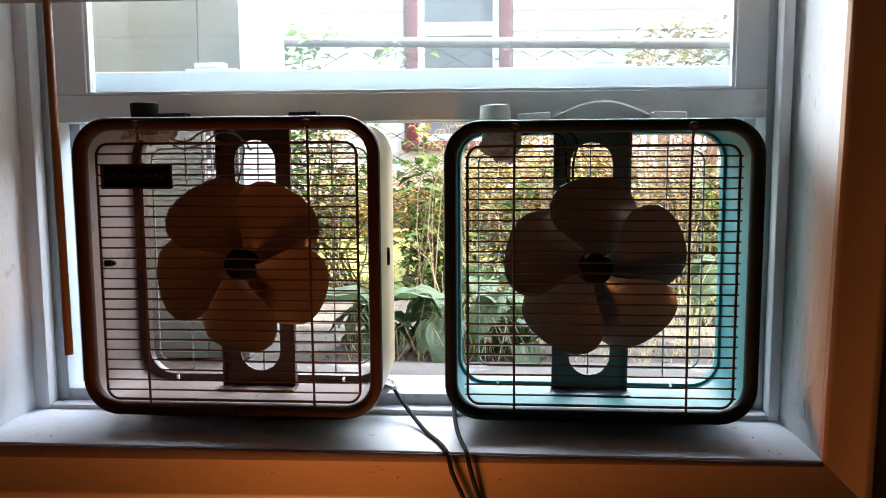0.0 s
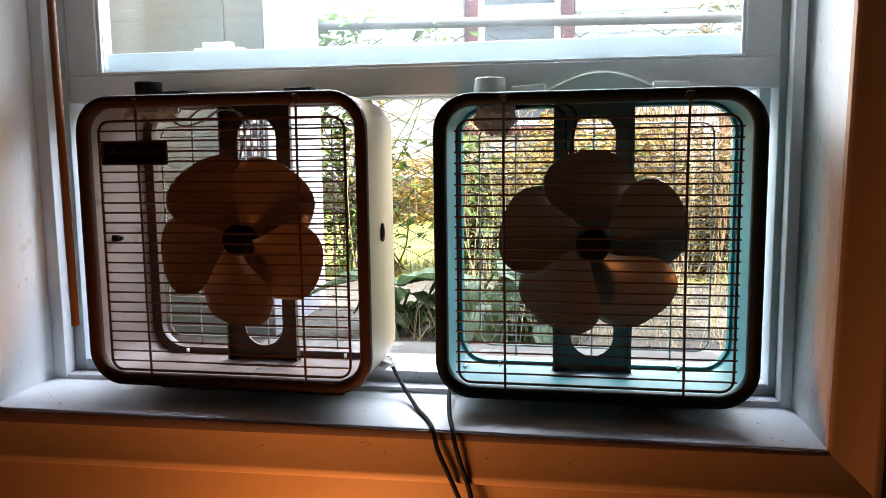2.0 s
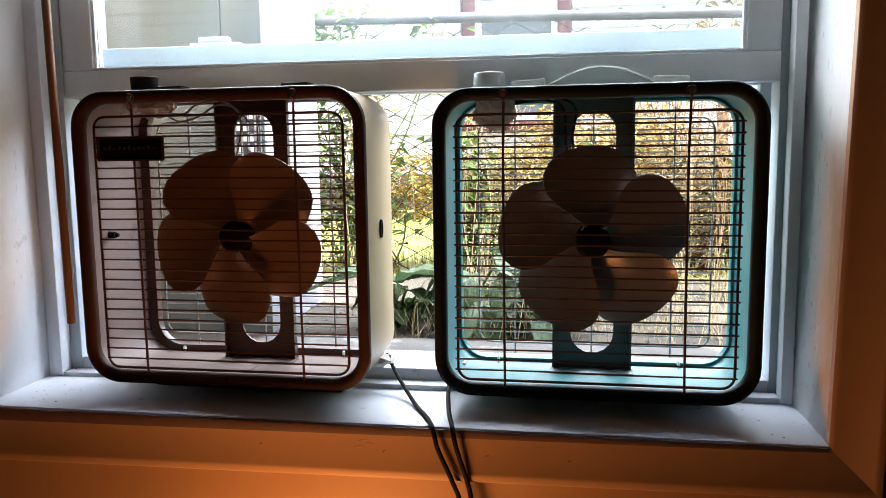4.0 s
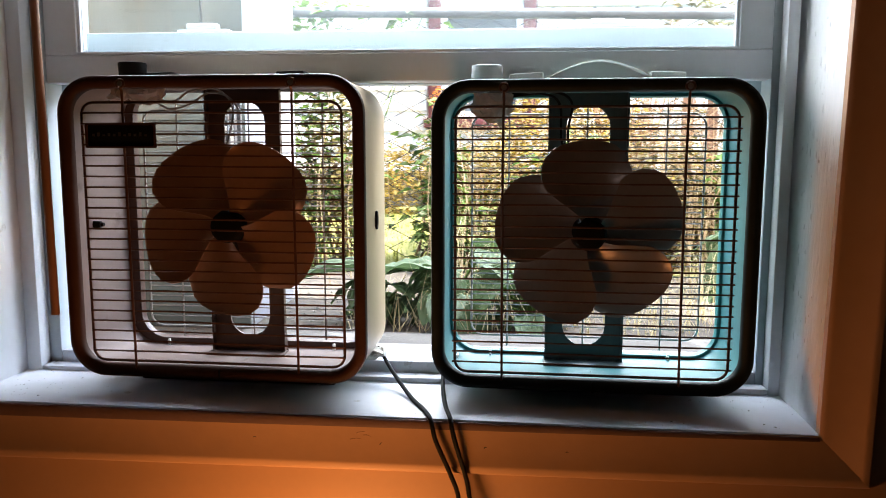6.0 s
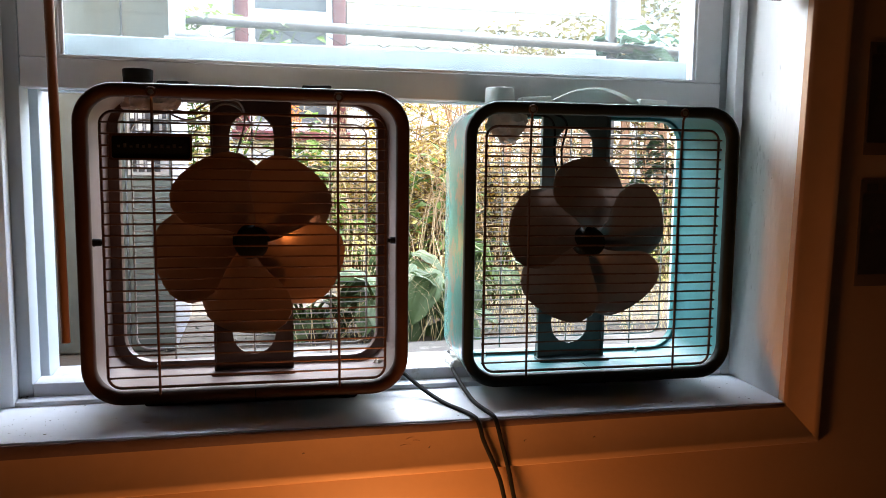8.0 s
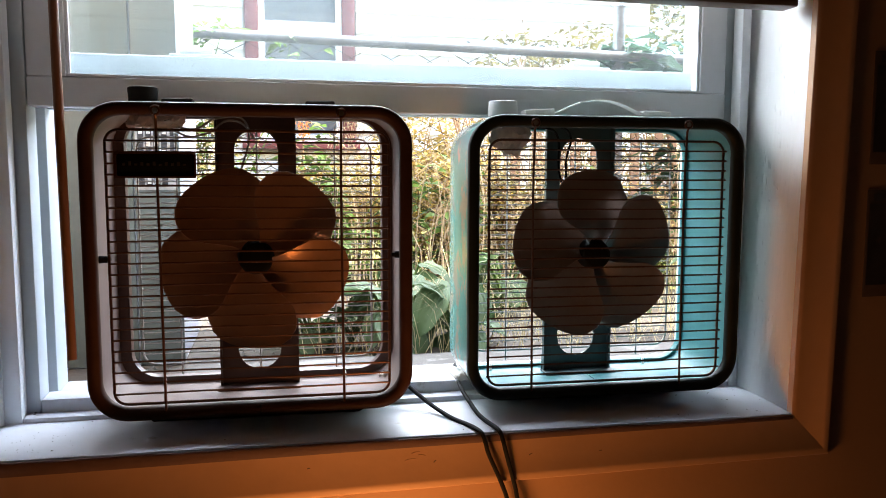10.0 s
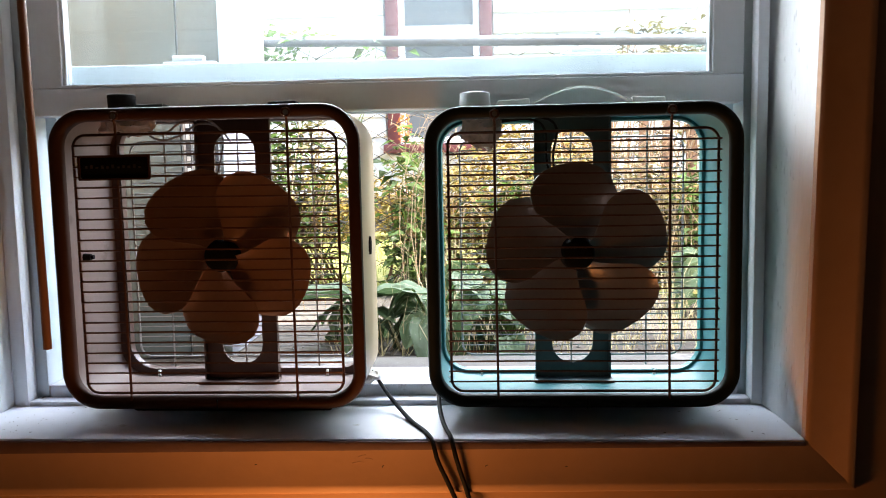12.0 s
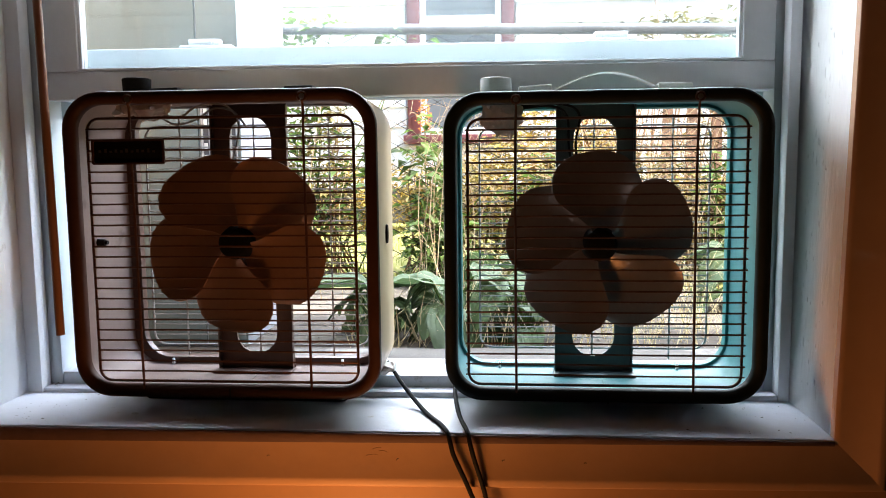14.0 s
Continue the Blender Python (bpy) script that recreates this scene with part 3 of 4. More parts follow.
def make_fan(m, zc, label, rim, body, inside, flange, wire, blade, bracket, turn, nubs, lip, bolts, rows=24, drop=0.0, rise=0.0):
    W = 0.249
    fan = thing("box_fan", m, label, "fan")
    H = 0.2455
    D, B = 0.192, 0.178
    P = lambda w, r, y: [(x, y, zc + z) for x, z in rrect(w, w - 0.0035, r, 9)]
    # shell: outside, rounded back edge
    part("shell", loft([P(W - 0.002, 0.058, 0.004), P(W - 0.0025, 0.0578, 0.10), P(W - 0.0045, 0.057, D - 0.010), P(W - 0.0065, 0.055, D - 0.003), P(W - 0.011, 0.051, D),
                        P(W - 0.011, 0.051, D - 0.0025), P(W - 0.0085, 0.053, D - 0.005), P(W - 0.0070, 0.0545, D - 0.011), P(W - 0.005, 0.0555, 0.10), P(W - 0.0045, 0.056, 0.004)], True), body, fan)
    # paint inside the shell, its colour lowered to hold the shade in there
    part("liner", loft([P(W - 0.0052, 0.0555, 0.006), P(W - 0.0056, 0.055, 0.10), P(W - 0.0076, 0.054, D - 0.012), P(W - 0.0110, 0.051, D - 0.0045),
                        P(W - 0.0116, 0.0505, D - 0.0055), P(W - 0.0086, 0.0535, D - 0.0125), P(W - 0.0066, 0.0545, 0.10), P(W - 0.0062, 0.055, 0.006)], True), inside, fan, "dusty painted inner face, coloured darker as in shade")
    # front rim, rolled
    part("rim", loft([P(W, 0.060, 0.006), P(W + 0.0006, 0.0605, 0.0), P(W - 0.001, 0.059, -0.005), P(W - 0.006, 0.054, -0.008), P(W - 0.012, 0.049, -0.0075),
                      P(W - 0.0175, 0.044, -0.004), P(W - 0.0200, 0.042, 0.002), P(W - 0.0200, 0.042, 0.009), P(W - 0.0190, 0.043, 0.009), P(W - 0.0180, 0.044, 0.003),
                      P(W - 0.011, 0.049, -0.001), P(W - 0.0045, 0.056, 0.006)], True), rim, fan)
    # back flange round the opening, whose lower and upper lips differ from its sides
    O = lambda w, r, y: [(x, y, zc + (rise - drop) / 2 + z) for x, z in rrect(w, w - 0.0035 + (rise + drop) / 2, r, 9)]
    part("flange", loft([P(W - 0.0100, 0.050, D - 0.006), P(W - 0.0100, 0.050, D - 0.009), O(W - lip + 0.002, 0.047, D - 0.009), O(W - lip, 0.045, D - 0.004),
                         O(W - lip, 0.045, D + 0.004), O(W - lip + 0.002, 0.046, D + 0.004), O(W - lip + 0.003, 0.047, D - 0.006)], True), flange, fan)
    # added black block set back under the shell, standing for the shadow there
    part("base", box((-0.175, 0.082, 0.0), (0.175, 0.112, zc - H + 0.003), 0.005), M_black, fan, "added black block for the shadow under the shell")
    # motor bracket with two long slots
    bw, bh = 0.066, H - 0.022
    def slot(z0, z1, w):
        n = 10
        top = [(w * math.cos(math.pi * k / n), z1 - w + w * math.sin(math.pi * k / n)) for k in range(n + 1)]
        bot = [(-w * math.cos(math.pi * k / n), z0 + w - w * math.sin(math.pi * k / n)) for k in range(n + 1)]
        return [(x, zc + z) for x, z in top + bot]
    outer_pts = [(-bw - 0.003, zc - bh - 0.017), (bw + 0.003, zc - bh - 0.017), (bw, zc - bh + 0.03), (bw, zc + bh + 0.012), (-bw, zc + bh + 0.012), (-bw, zc - bh + 0.03)]
    br = part("motor_bracket", plate_with_holes(outer_pts, [slot(0.075, H - 0.031, 0.037), slot(-H + 0.036, -0.075, 0.037)], B - 0.022, B - 0.018), bracket, fan)
    for sx in (-1, 1):
        part("bracket_edge", box((sx * bw - 0.0015, B - 0.034, zc - bh - 0.014), (sx * bw + 0.0015, B - 0.0225, zc + bh + 0.010)), bracket, br)
    part("bracket_foot", box((-bw - 0.004, B - 0.060, zc - H + 0.0065), (bw + 0.004, B - 0.020, zc - H + 0.0105), 0.001), bracket, br)
    mo = cyl((0, B - 0.085, zc), (0, B - 0.0225, zc), 0.050, 0.054, 28, 0.008)
    add_cyl(mo, (0, B - 0.100, zc), (0, B - 0.084, zc), 0.022, 0.030, 20)
    part("motor", mo, bracket, fan)
    # blades at rest round a hub
    rotor = part("hub", cyl((0, B - 0.128, zc), (0, B - 0.098, zc), 0.025, 0.031, 28, 0.004), M_black, fan, "dark fan hub")
    add = blade_mesh(0.024, 0.154, 44.0, 22.0)
    b0 = part("blade", add, blade, rotor)
    b0.matrix_local = Matrix.Translation((0, B - 0.112, zc)) @ pose(0, 0, 0, 0, turn, 0)
    for k in range(1, 5):
        shared("blade", b0.data, rotor, Matrix.Translation((0, B - 0.112, zc)) @ pose(0, 0, 0, 0, turn + 72 * k, 0))
    # front grille: a loop, many cross wires, two hooked uprights
    G = 0.212
    fg = part("front_grille", tube([(x, 0.004, zc + z - 0.008) for x, z in rrect(G, G, 0.020, 6)], 0.0023, 8, True), wire, fan)
    wire_rows(fan, fg, wire, 0.0005, G, 0.0016, zc - 0.008, 2 * G / (rows + 1), rows, nubs)
    for x in (-0.137, 0.137):
        top = zc + H - 0.013
        pts = smooth_path([(x + 0.001, -0.004, zc - H + 0.010), (x, -0.0036, zc - 0.1), (x - 0.001, -0.004, zc + 0.12), (x, -0.006, top - 0.012)], 4)
        ring = [(x + 0.0062 * math.sin(a), -0.0105, top - 0.0062 * math.cos(a)) for a in [math.tau * k / 14 * 0.93 for k in range(15)]]
        part("upright_wire", tube(pts + ring, 0.0021, 8), wire, fg)
        part("screw", cyl((x, -0.0125, top), (x, -0.004, top), 0.0042, 0.0034, 12), M_steel, fg)
    # rear grille
    RG = 0.200
    rg = part("rear_grille", tube([(x, D - 0.012, zc + z) for x, z in rrect(RG, RG, 0.022, 6)], 0.0019, 8, True), M_wireB, fan, "thin grey wire grille at the back")
    wire_rows(fan, rg, M_wireB, D - 0.0135, RG, 0.0012, zc, 2 * RG / 21, 20, 0.001)
    for x in (-0.135, 0.0, 0.135):
        part("upright_wire", tube([(x, D - 0.0155, zc - 0.219), (x, D - 0.0155, zc + 0.219)], 0.0017, 6), M_wireB, rg)
    # small clips on the flange, and a bolt on each inner side
    for x in (-0.165, 0.150):
        part("clip", box((x - 0.0022, D - 0.020, zc - H + 0.008), (x + 0.0022, D - 0.014, zc - H + 0.020), 0.0008), M_wplast, fan)
    for sx in ((-1, 1) if bolts else ()):
        bo = cyl((sx * (W - 0.019), 0.075, zc), (sx * (W - 0.005), 0.075, zc), 0.0055, 0.0065, 12)
        add_cyl(bo, (sx * (W - 0.024), 0.075, zc), (sx * (W - 0.018), 0.075, zc), 0.0035, None, 10)
        part("bolt", bo, M_black, fan)
        gr = loft([[(sx * (W + o), 0.090 + rr * 0.8 * math.cos(a), zc + 0.012 + rr * 1.6 * math.sin(a)) for a in [math.tau * k / 20 for k in range(20)]]
                   for rr, o in ((0.010, -0.002), (0.0095, 0.0012), (0.0065, 0.0012), (0.0055, -0.001), (0.001, -0.001))])
        part("grommet", gr, M_black, fan)
    # folded seam on the shell's floor
    part("seam", box((0.010, -0.004, zc - H + 0.0066), (0.012, D - 0.03, zc - H + 0.0078)), inside, fan)
    part("tape", box((-0.030, -0.0040, zc - H + 0.0092), (0.045, 0.020, zc - H + 0.0100)), M_tape, fan, "pale strip over the shell joint", False)
    part("rim_joint", box((0.006, -0.0095, zc - H - 0.0004), (0.0075, 0.004, zc - H + 0.0175)), M_black, fan, "", False)
    return fan


def arc_strap(x0, x1, y, z, rise, w, t):
    """A flat carrying strap between two ends."""
    rings = []
    n = 18
    for k in range(n + 1):
        u = k / n
        x = x0 + (x1 - x0) * u
        zz = z + rise * math.sin(math.pi * u) ** 1.15
        rings.append([(x, y - w, zz), (x, y + w, zz), (x, y + w, zz + t), (x, y - w, zz + t)])
    bm = loft(rings)
    bmesh.ops.holes_fill(bm, edges=bm.edges[:])
    return bm


def clip_block(x, y, z, w, h, slope):
    bm = box((x - w, y - 0.016, z), (x + w, y + 0.016, z + h), 0.0025)
    for v in bm.verts:
        if v.co.z > z + h * 0.6:
            v.co.z += slope * (v.co.x - x)
    return bm


def crumple(bm, amount, freq):
    for v in bm.verts:
        v.co += noise.noise_vector(v.co * freq) * amount
    return bm


# brown and cream fan
FLX, FLY = -0.4085, 1.229
FLZ = sill_z(FLX, 1.30)
FLC = 1.098 - FLZ
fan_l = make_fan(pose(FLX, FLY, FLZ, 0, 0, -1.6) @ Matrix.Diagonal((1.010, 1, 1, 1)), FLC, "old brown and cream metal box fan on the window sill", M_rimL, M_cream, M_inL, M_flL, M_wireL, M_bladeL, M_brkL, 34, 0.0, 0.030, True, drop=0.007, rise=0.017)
top = FLC + 0.2455
knob = cyl((-0.172, 0.098, top - 0.002), (-0.172, 0.098, top + 0.031), 0.0215, 0.0235, 28, 0.0025)
part("speed_knob", knob, M_black, fan_l, "black plastic speed knob")
part("carrying_strap", arc_strap(-0.125, 0.125, 0.095, top - 0.001, 0.006, 0.011, 0.0025), M_wplast, fan_l, "flat white carrying strap")
for x in (-0.118, 0.108):
    part("strap_clip", clip_block(x, 0.095, top - 0.002, 0.024, 0.015, 0.02), M_black, fan_l)
plate = part("name_plate", box((-0.193, -0.014, FLC + 0.1315), (-0.083, -0.0105, FLC + 0.170), 0.002), M_black, fan_l, "black metal name plate")
part("plate_frame", loft([[(-0.138 + x, y, FLC + 0.1508 + z) for x, z in rrect(0.058 + o, 0.0195 + o, 0.003, 3)] for o, y in ((0.0, -0.0125), (0.0, -0.0165), (-0.003, -0.0165), (-0.003, -0.0125))], True), M_rimL, plate)
for k in range(11):
    hh = (0.004, 0.006, 0.003, 0.005)[k % 4]
    part("mark", box((-0.185 + k * 0.0086, -0.0148, FLC + 0.150), (-0.181 + k * 0.0086, -0.0138, FLC + 0.150 + hh)), M_letter, plate, "", False)
sw = bmesh.new()
bmesh.ops.create_uvsphere(sw, u_segments=36, v_segments=20, radius=1, matrix=Matrix.LocRotScale((-0.150, 0.070, top - 0.021), None, (0.048, 0.036, 0.015)))
crumple(crumple(sw, 0.014, 45), 0.007, 120)
part("switch_box", sw, M_clear, fan_l, "crumpled clear plastic switch cover")
for pts in ([(-0.13, 0.09, top - 0.035), (-0.10, 0.08, top - 0.048), (-0.07, 0.09, top - 0.040), (-0.045, 0.11, top - 0.020), (-0.02, 0.13, top - 0.024), (0.0, 0.14, top - 0.05)],
            [(-0.13, 0.08, top - 0.030), (-0.09, 0.075, top - 0.036), (-0.06, 0.07, top - 0.020), (-0.02, 0.09, top - 0.016), (-0.01, 0.13, top - 0.05), (-0.035, 0.145, top - 0.13)]):
    part("lead", tube(smooth_path(pts), 0.0018, 6), M_lead, fan_l)

bm = box((0.214, 0.128, FLC - 0.238), (0.250, 0.168, FLC - 0.226), 0.002)
bmesh.ops.subdivide_edges(bm, edges=bm.edges[:], cuts=3, use_grid_fill=True)
part("tape_scrap", crumple(crumple(bm, 0.010, 60), 0.004, 150), M_tape, fan_l, "torn pale tape where the cord leaves")

# turquoise fan
FRX, FRY = 0.1955, 1.242
FRZ = sill_z(FRX, 1.31)
FRC = 1.090 - FRZ
fan_r = make_fan(pose(FRX, FRY, FRZ, 0, 0, -2.0) @ Matrix.Diagonal((1.011, 1, 1, 1)), FRC, "old turquoise metal box fan with dark rim on the window sill", M_rimR, M_teal, M_inR, M_flR, M_wireR, M_bladeR, M_brkR, 62, 0.004, 0.017, False)
top = FRC + 0.2455
knob = cyl((-0.169, 0.085, top - 0.002), (-0.169, 0.085, top + 0.030), 0.027, 0.025, 28, 0.0025)
part("speed_knob", knob, M_knobR, fan_r, "pale grey speed knob")
part("carrying_strap", arc_strap(-0.09, 0.11, 0.085, top + 0.001, 0.034, 0.0115, 0.0022), M_wplast, fan_r, "arched white plastic carrying strap")
for x, sl in ((-0.105, 0.06), (0.117, -0.03)):
    part("strap_clip", clip_block(x, 0.085, top - 0.002, 0.027, 0.018, sl), M_wplast, fan_r, "white plastic strap clip")
bm = bmesh.new()
bmesh.ops.create_uvsphere(bm, u_segments=36, v_segments=22, radius=1, matrix=Matrix.LocRotScale((-0.160, 0.075, top - 0.034), None, (0.034, 0.030, 0.028)))
part("switch_box", crumple(crumple(bm, 0.013, 52), 0.007, 130), M_clear, fan_r, "cloudy plastic switch cover")
for pts in ([(-0.13, 0.10, top - 0.02), (-0.08, 0.12, top - 0.014), (-0.05, 0.135, top - 0.03), (-0.045, 0.14, top - 0.09), (-0.03, 0.14, top - 0.15)],
            [(-0.13, 0.105, top - 0.015), (-0.06, 0.11, top - 0.012), (-0.03, 0.12, top - 0.03), (-0.035, 0.13, top - 0.08), (-0.025, 0.14, top - 0.15)]):
    part("lead", tube(smooth_path(pts), 0.0022, 6), M_rubber, fan_r)

bm = box((-0.246, 0.120, FRC - 0.240), (-0.222, 0.168, FRC - 0.229), 0.002)
bmesh.ops.subdivide_edges(bm, edges=bm.edges[:], cuts=3, use_grid_fill=True)
part("tape_scrap", crumple(crumple(bm, 0.010, 60), 0.004, 150), M_tape, fan_r, "torn pale tape where the cord leaves")

# power cords: over the sill and down the wall
cord = [(-0.166, 1.385, 0.872), (-0.140, 1.34, 0.850), (-0.112, 1.295, 0.831), (-0.087, 1.25, 0.8205), (-0.066, 1.212, 0.8182), (-0.057, 1.191, 0.8175), (-0.050, 1.1745, 0.8140), (-0.0455, 1.1670, 0.800), (-0.040, 1.1662, 0.780), (-0.018, 1.1662, 0.7295), (-0.005, 1.167, 0.69), (0.01, 1.155, 0.60), (0.02, 1.15, 0.45), (0.02, 1.15, 0.25), (0.02, 1.12, 0.02)]
tagged(obj("power_cord", tube(smooth_path(cord), 0.0037, 8), M_rubber), "black rubber power cord hanging over the sill", "cord")
cord = [(-0.028, 1.462, 0.856), (-0.040, 1.40, 0.852), (-0.044, 1.34, 0.842), (-0.041, 1.29, 0.831), (-0.035, 1.25, 0.8205), (-0.028, 1.212, 0.8182), (-0.023, 1.191, 0.8175), (-0.019, 1.1745, 0.8140), (-0.0155, 1.1670, 0.800), (-0.010, 1.1662, 0.778), (0.006, 1.1705, 0.7225), (0.012, 1.167, 0.69), (0.028, 1.155, 0.60), (0.04, 1.15, 0.45), (0.05, 1.15, 0.25), (0.05, 1.12, 0.02)]
tagged(obj("power_cord", tube(smooth_path(cord), 0.0037, 8), M_rubber), "black rubber power cord hanging over the sill", "cord")

# ---- outside: ground, ledge side, cabinet ----
bm = bmesh.new()
X0, X1, Y0, Y1, FAR = -2.7, 2.7, -2.9, OUT_Y, 900.0
for a, b in (((-FAR, Y1), (FAR, FAR)), ((-FAR, -FAR), (FAR, Y0)), ((-FAR, Y0), (X0, Y1)), ((X1, Y0), (FAR, Y1))):
    bm.faces.new([bm.verts.new(p) for p in ((a[0], a[1], GROUND), (b[0], a[1], GROUND), (b[0], b[1], GROUND), (a[0], b[1], GROUND))])
tagged(obj("ground", bm, M_soil, False), "bare soil and gravel along the house", "ground", kind="structure")
bm = box((-0.585, OUT_Y + 0.002, GROUND - 0.06), (2.4, 1.86, GROUND + 0.018), 0.008, 2)
tagged(obj("concrete_ledge", bm, M_conc), "rough weathered concrete ledge under the window", "ledge", kind="structure")
bm = bmesh.new()
n = 24
vs = [[bm.verts.new((-9 + 18 * i / n, 2.85 + 0.10 * math.sin(i * 1.7) * (j == 0) + 3.2 * j / 4, GROUND + 0.004 + (0.03 * noise.noise((i * 0.7, j * 1.3, 0)) + 0.03) * (0 < j))) for i in range(n + 1)] for j in range(5)]
for j in range(4):
    for i in range(n):
        bm.faces.new((vs[j][i], vs[j][i + 1], vs[j + 1][i + 1], vs[j + 1][i]))
tagged(obj("lawn", bm, M_lawn), "sunlit yellow-green lawn beyond the fence", "lawn", kind="structure")


def blades_mesh(name, spots, lo, hi, width, material, label, category, bend=0.35, kind="stuff"):
    verts, faces = [], []
    for x, y, z in spots:
        h = random.uniform(lo, hi)
        a = random.uniform(0, math.tau)
        dx, dy = math.cos(a), math.sin(a)
        lean = random.uniform(0.1, bend) * h
        i = len(verts)
        w = width * random.uniform(0.6, 1.2)
        for k, u in enumerate((0.0, 0.55, 1.0)):
            c = Vector((x + dx * lean * u * u, y + dy * lean * u * u, z + h * u * (1 - 0.25 * u)))
            ww = w * (1 - u * 0.9)
            verts += [c + Vector((-dy * ww, dx * ww, 0)), c + Vector((dy * ww, -dx * ww, 0))]
        faces += [(i, i + 1, i + 3, i + 2), (i + 2, i + 3, i + 5, i + 4)]
    me = bpy.data.meshes.new(name)
    me.from_pydata([tuple(v) for v in verts], [], faces)
    me.materials.append(material)
    return tagged(new(name, me), label, category, kind=kind)


rnd = random.uniform
rng0 = random.Random(3)
blades_mesh("lawn_grass", [(rnd(-3.2, 3.8), rnd(2.9, 5.4), GROUND + 0.01) for _ in range(16000)], 0.03, 0.08, 0.004, M_grass, "short yellow-green lawn grass", "grass")
blades_mesh("tall_grass", [(rnd(-0.12, 2.0), rnd(2.15, 2.7), GROUND) for _ in range(360)], 0.15, 0.42, 0.0017, M_straw, "dry straw-coloured grass by the fence", "grass", 0.9)
blades_mesh("wispy_grass", [(rnd(-0.35, 0.9), rnd(1.88, 2.15), GROUND) for _ in range(420)], 0.08, 0.28, 0.0016, M_straw, "thin pale grass wisps at the ledge", "grass", 1.6)
# scattered gravel
verts, faces = [], []
for _ in range(1500):
    c = Vector((rnd(-1.0, 2.2), rnd(1.87, 2.6), GROUND + 0.002))
    r = rnd(0.002, 0.007)
    i = len(verts)
    ring = [c + Vector((math.cos(k * 1.2566 + r * 900) * r * rnd(0.7, 1.2), math.sin(k * 1.2566 + r * 900) * r * rnd(0.7, 1.2), 0)) for k in range(5)]
    verts += ring + [c + Vector((rnd(-0.2, 0.2) * r, rnd(-0.2, 0.2) * r, r * rnd(0.5, 0.9)))]
    faces += [(i + k, i + (k + 1) % 5, i + 5) for k in range(5)]
me = bpy.data.meshes.new("gravel")
me.from_pydata([tuple(v) for v in verts], [], faces)
me.materials.append(M_pebble)
tagged(new("gravel", me), "loose grey gravel on the soil", "gravel", kind="stuff")

# tall cabinet beside the window
cab = thing("utility_cabinet", pose(-0.590, 1.935, GROUND), "tall grey metal utility cabinet with a warning label", "cabinet")
# body colour carries the sunlit look of the side, paler than the front
part("body", box((-0.62, 0.004, 0.0), (-0.004, 0.455, 1.00), 0.004), M_cabside, cab, "white side panel, sunlight put into its colour")
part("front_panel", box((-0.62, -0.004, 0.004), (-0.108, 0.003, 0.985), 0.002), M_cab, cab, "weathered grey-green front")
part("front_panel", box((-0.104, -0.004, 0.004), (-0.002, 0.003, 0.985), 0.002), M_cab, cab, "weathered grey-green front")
lab = part("label", box((-0.100, -0.0065, 0.425), (-0.010, -0.0045, 0.625)), M_labely, cab, "printed grey warning label", False)
for k in range(4):
    part("label_field", box((-0.094 + k * 0.0175, -0.0078, 0.433), (-0.081 + k * 0.0175, -0.0066, 0.615)), M_label, lab, "dark printed field", False)
    for j in range(6):
        if (k + j) % 3:
            z = 0.440 + j * 0.029
            part("text_bar", box((-0.092 + k * 0.0175, -0.0090, z), (-0.083 + k * 0.0175, -0.0079, z + 0.017 + 0.004 * (k % 2))), M_labelw, lab, "", False)
part("text_bar", box((-0.022, -0.0078, 0.47), (-0.013, -0.0066, 0.60)), M_label, lab, "", False)

# ---- chain link fence ----
FY = 2.88
RZ = lambda x: 1.710 - 0.017 * x
fence = thing("chain_link_fence", pose(0, 0, 0), "galvanised chain link fence overgrown with plants", "fence")
part("top_rail", tube([(-4.0, FY, RZ(-4.0)), (0, FY, RZ(0)), (4.6, FY, RZ(4.6))], 0.0185, 12), M_galv, fence, "grey tubular top rail")
for x in (-3.2, 0.985, 3.7):
    po = cyl((x, FY + 0.045, GROUND - 0.05), (x, FY + 0.045, RZ(x) + 0.20), 0.024, None, 14)
    add_cyl(po, (x, FY + 0.045, RZ(x) + 0.20), (x, FY + 0.045, RZ(x) + 0.225), 0.028, 0.012, 14)
    part("post", po, M_galv, fence)
# woven wires: zigzags side by side, hooked into one another
PITCH, HALF = 0.074, 0.037
me = None
count = int(7.6 / PITCH)
for i in range(count):
    if me is None:
        bm = bmesh.new()
        pts = []
        k = 0
        z = 0.0
        while z < 0.985:
            pts.append((HALF * (1 if k % 2 else -1) * 1.04, 0.0022 * (1 if k % 2 else -1), z))
            z += HALF * 1.08
            k += 1
        add_tube(bm, pts, 0.0031, 4)
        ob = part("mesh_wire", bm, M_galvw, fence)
        me = ob.data
        ob.location = (-3.6, FY + 0.022, GROUND + 0.005)
    else:
        x = -3.6 + i * PITCH
        shared("mesh_wire", me, fence, pose(x, FY + 0.022, GROUND + 0.005 - 0.017 * x * 0.6, 0, 0, 180 * (i % 2)))


# ---- house across the lawn ----
HY = 5.85
hs = thing("neighbour_house", pose(0, HY, GROUND), "white clapboard house with maroon window trim", "house")
part("wall", box((-7.0, 0.03, -0.1), (2.6, 6.0, 4.6)), M_siding, hs, "", False)
part("wall", box((-7.0, -0.02, -0.1), (2.6, 0.029, 0.30), 0.005), M_conc, hs, "grey foundation", False)
BOARD = 0.148
WX0, WX1, WZ0, WZ1 = -0.56, 0.25, 0.63, 2.15
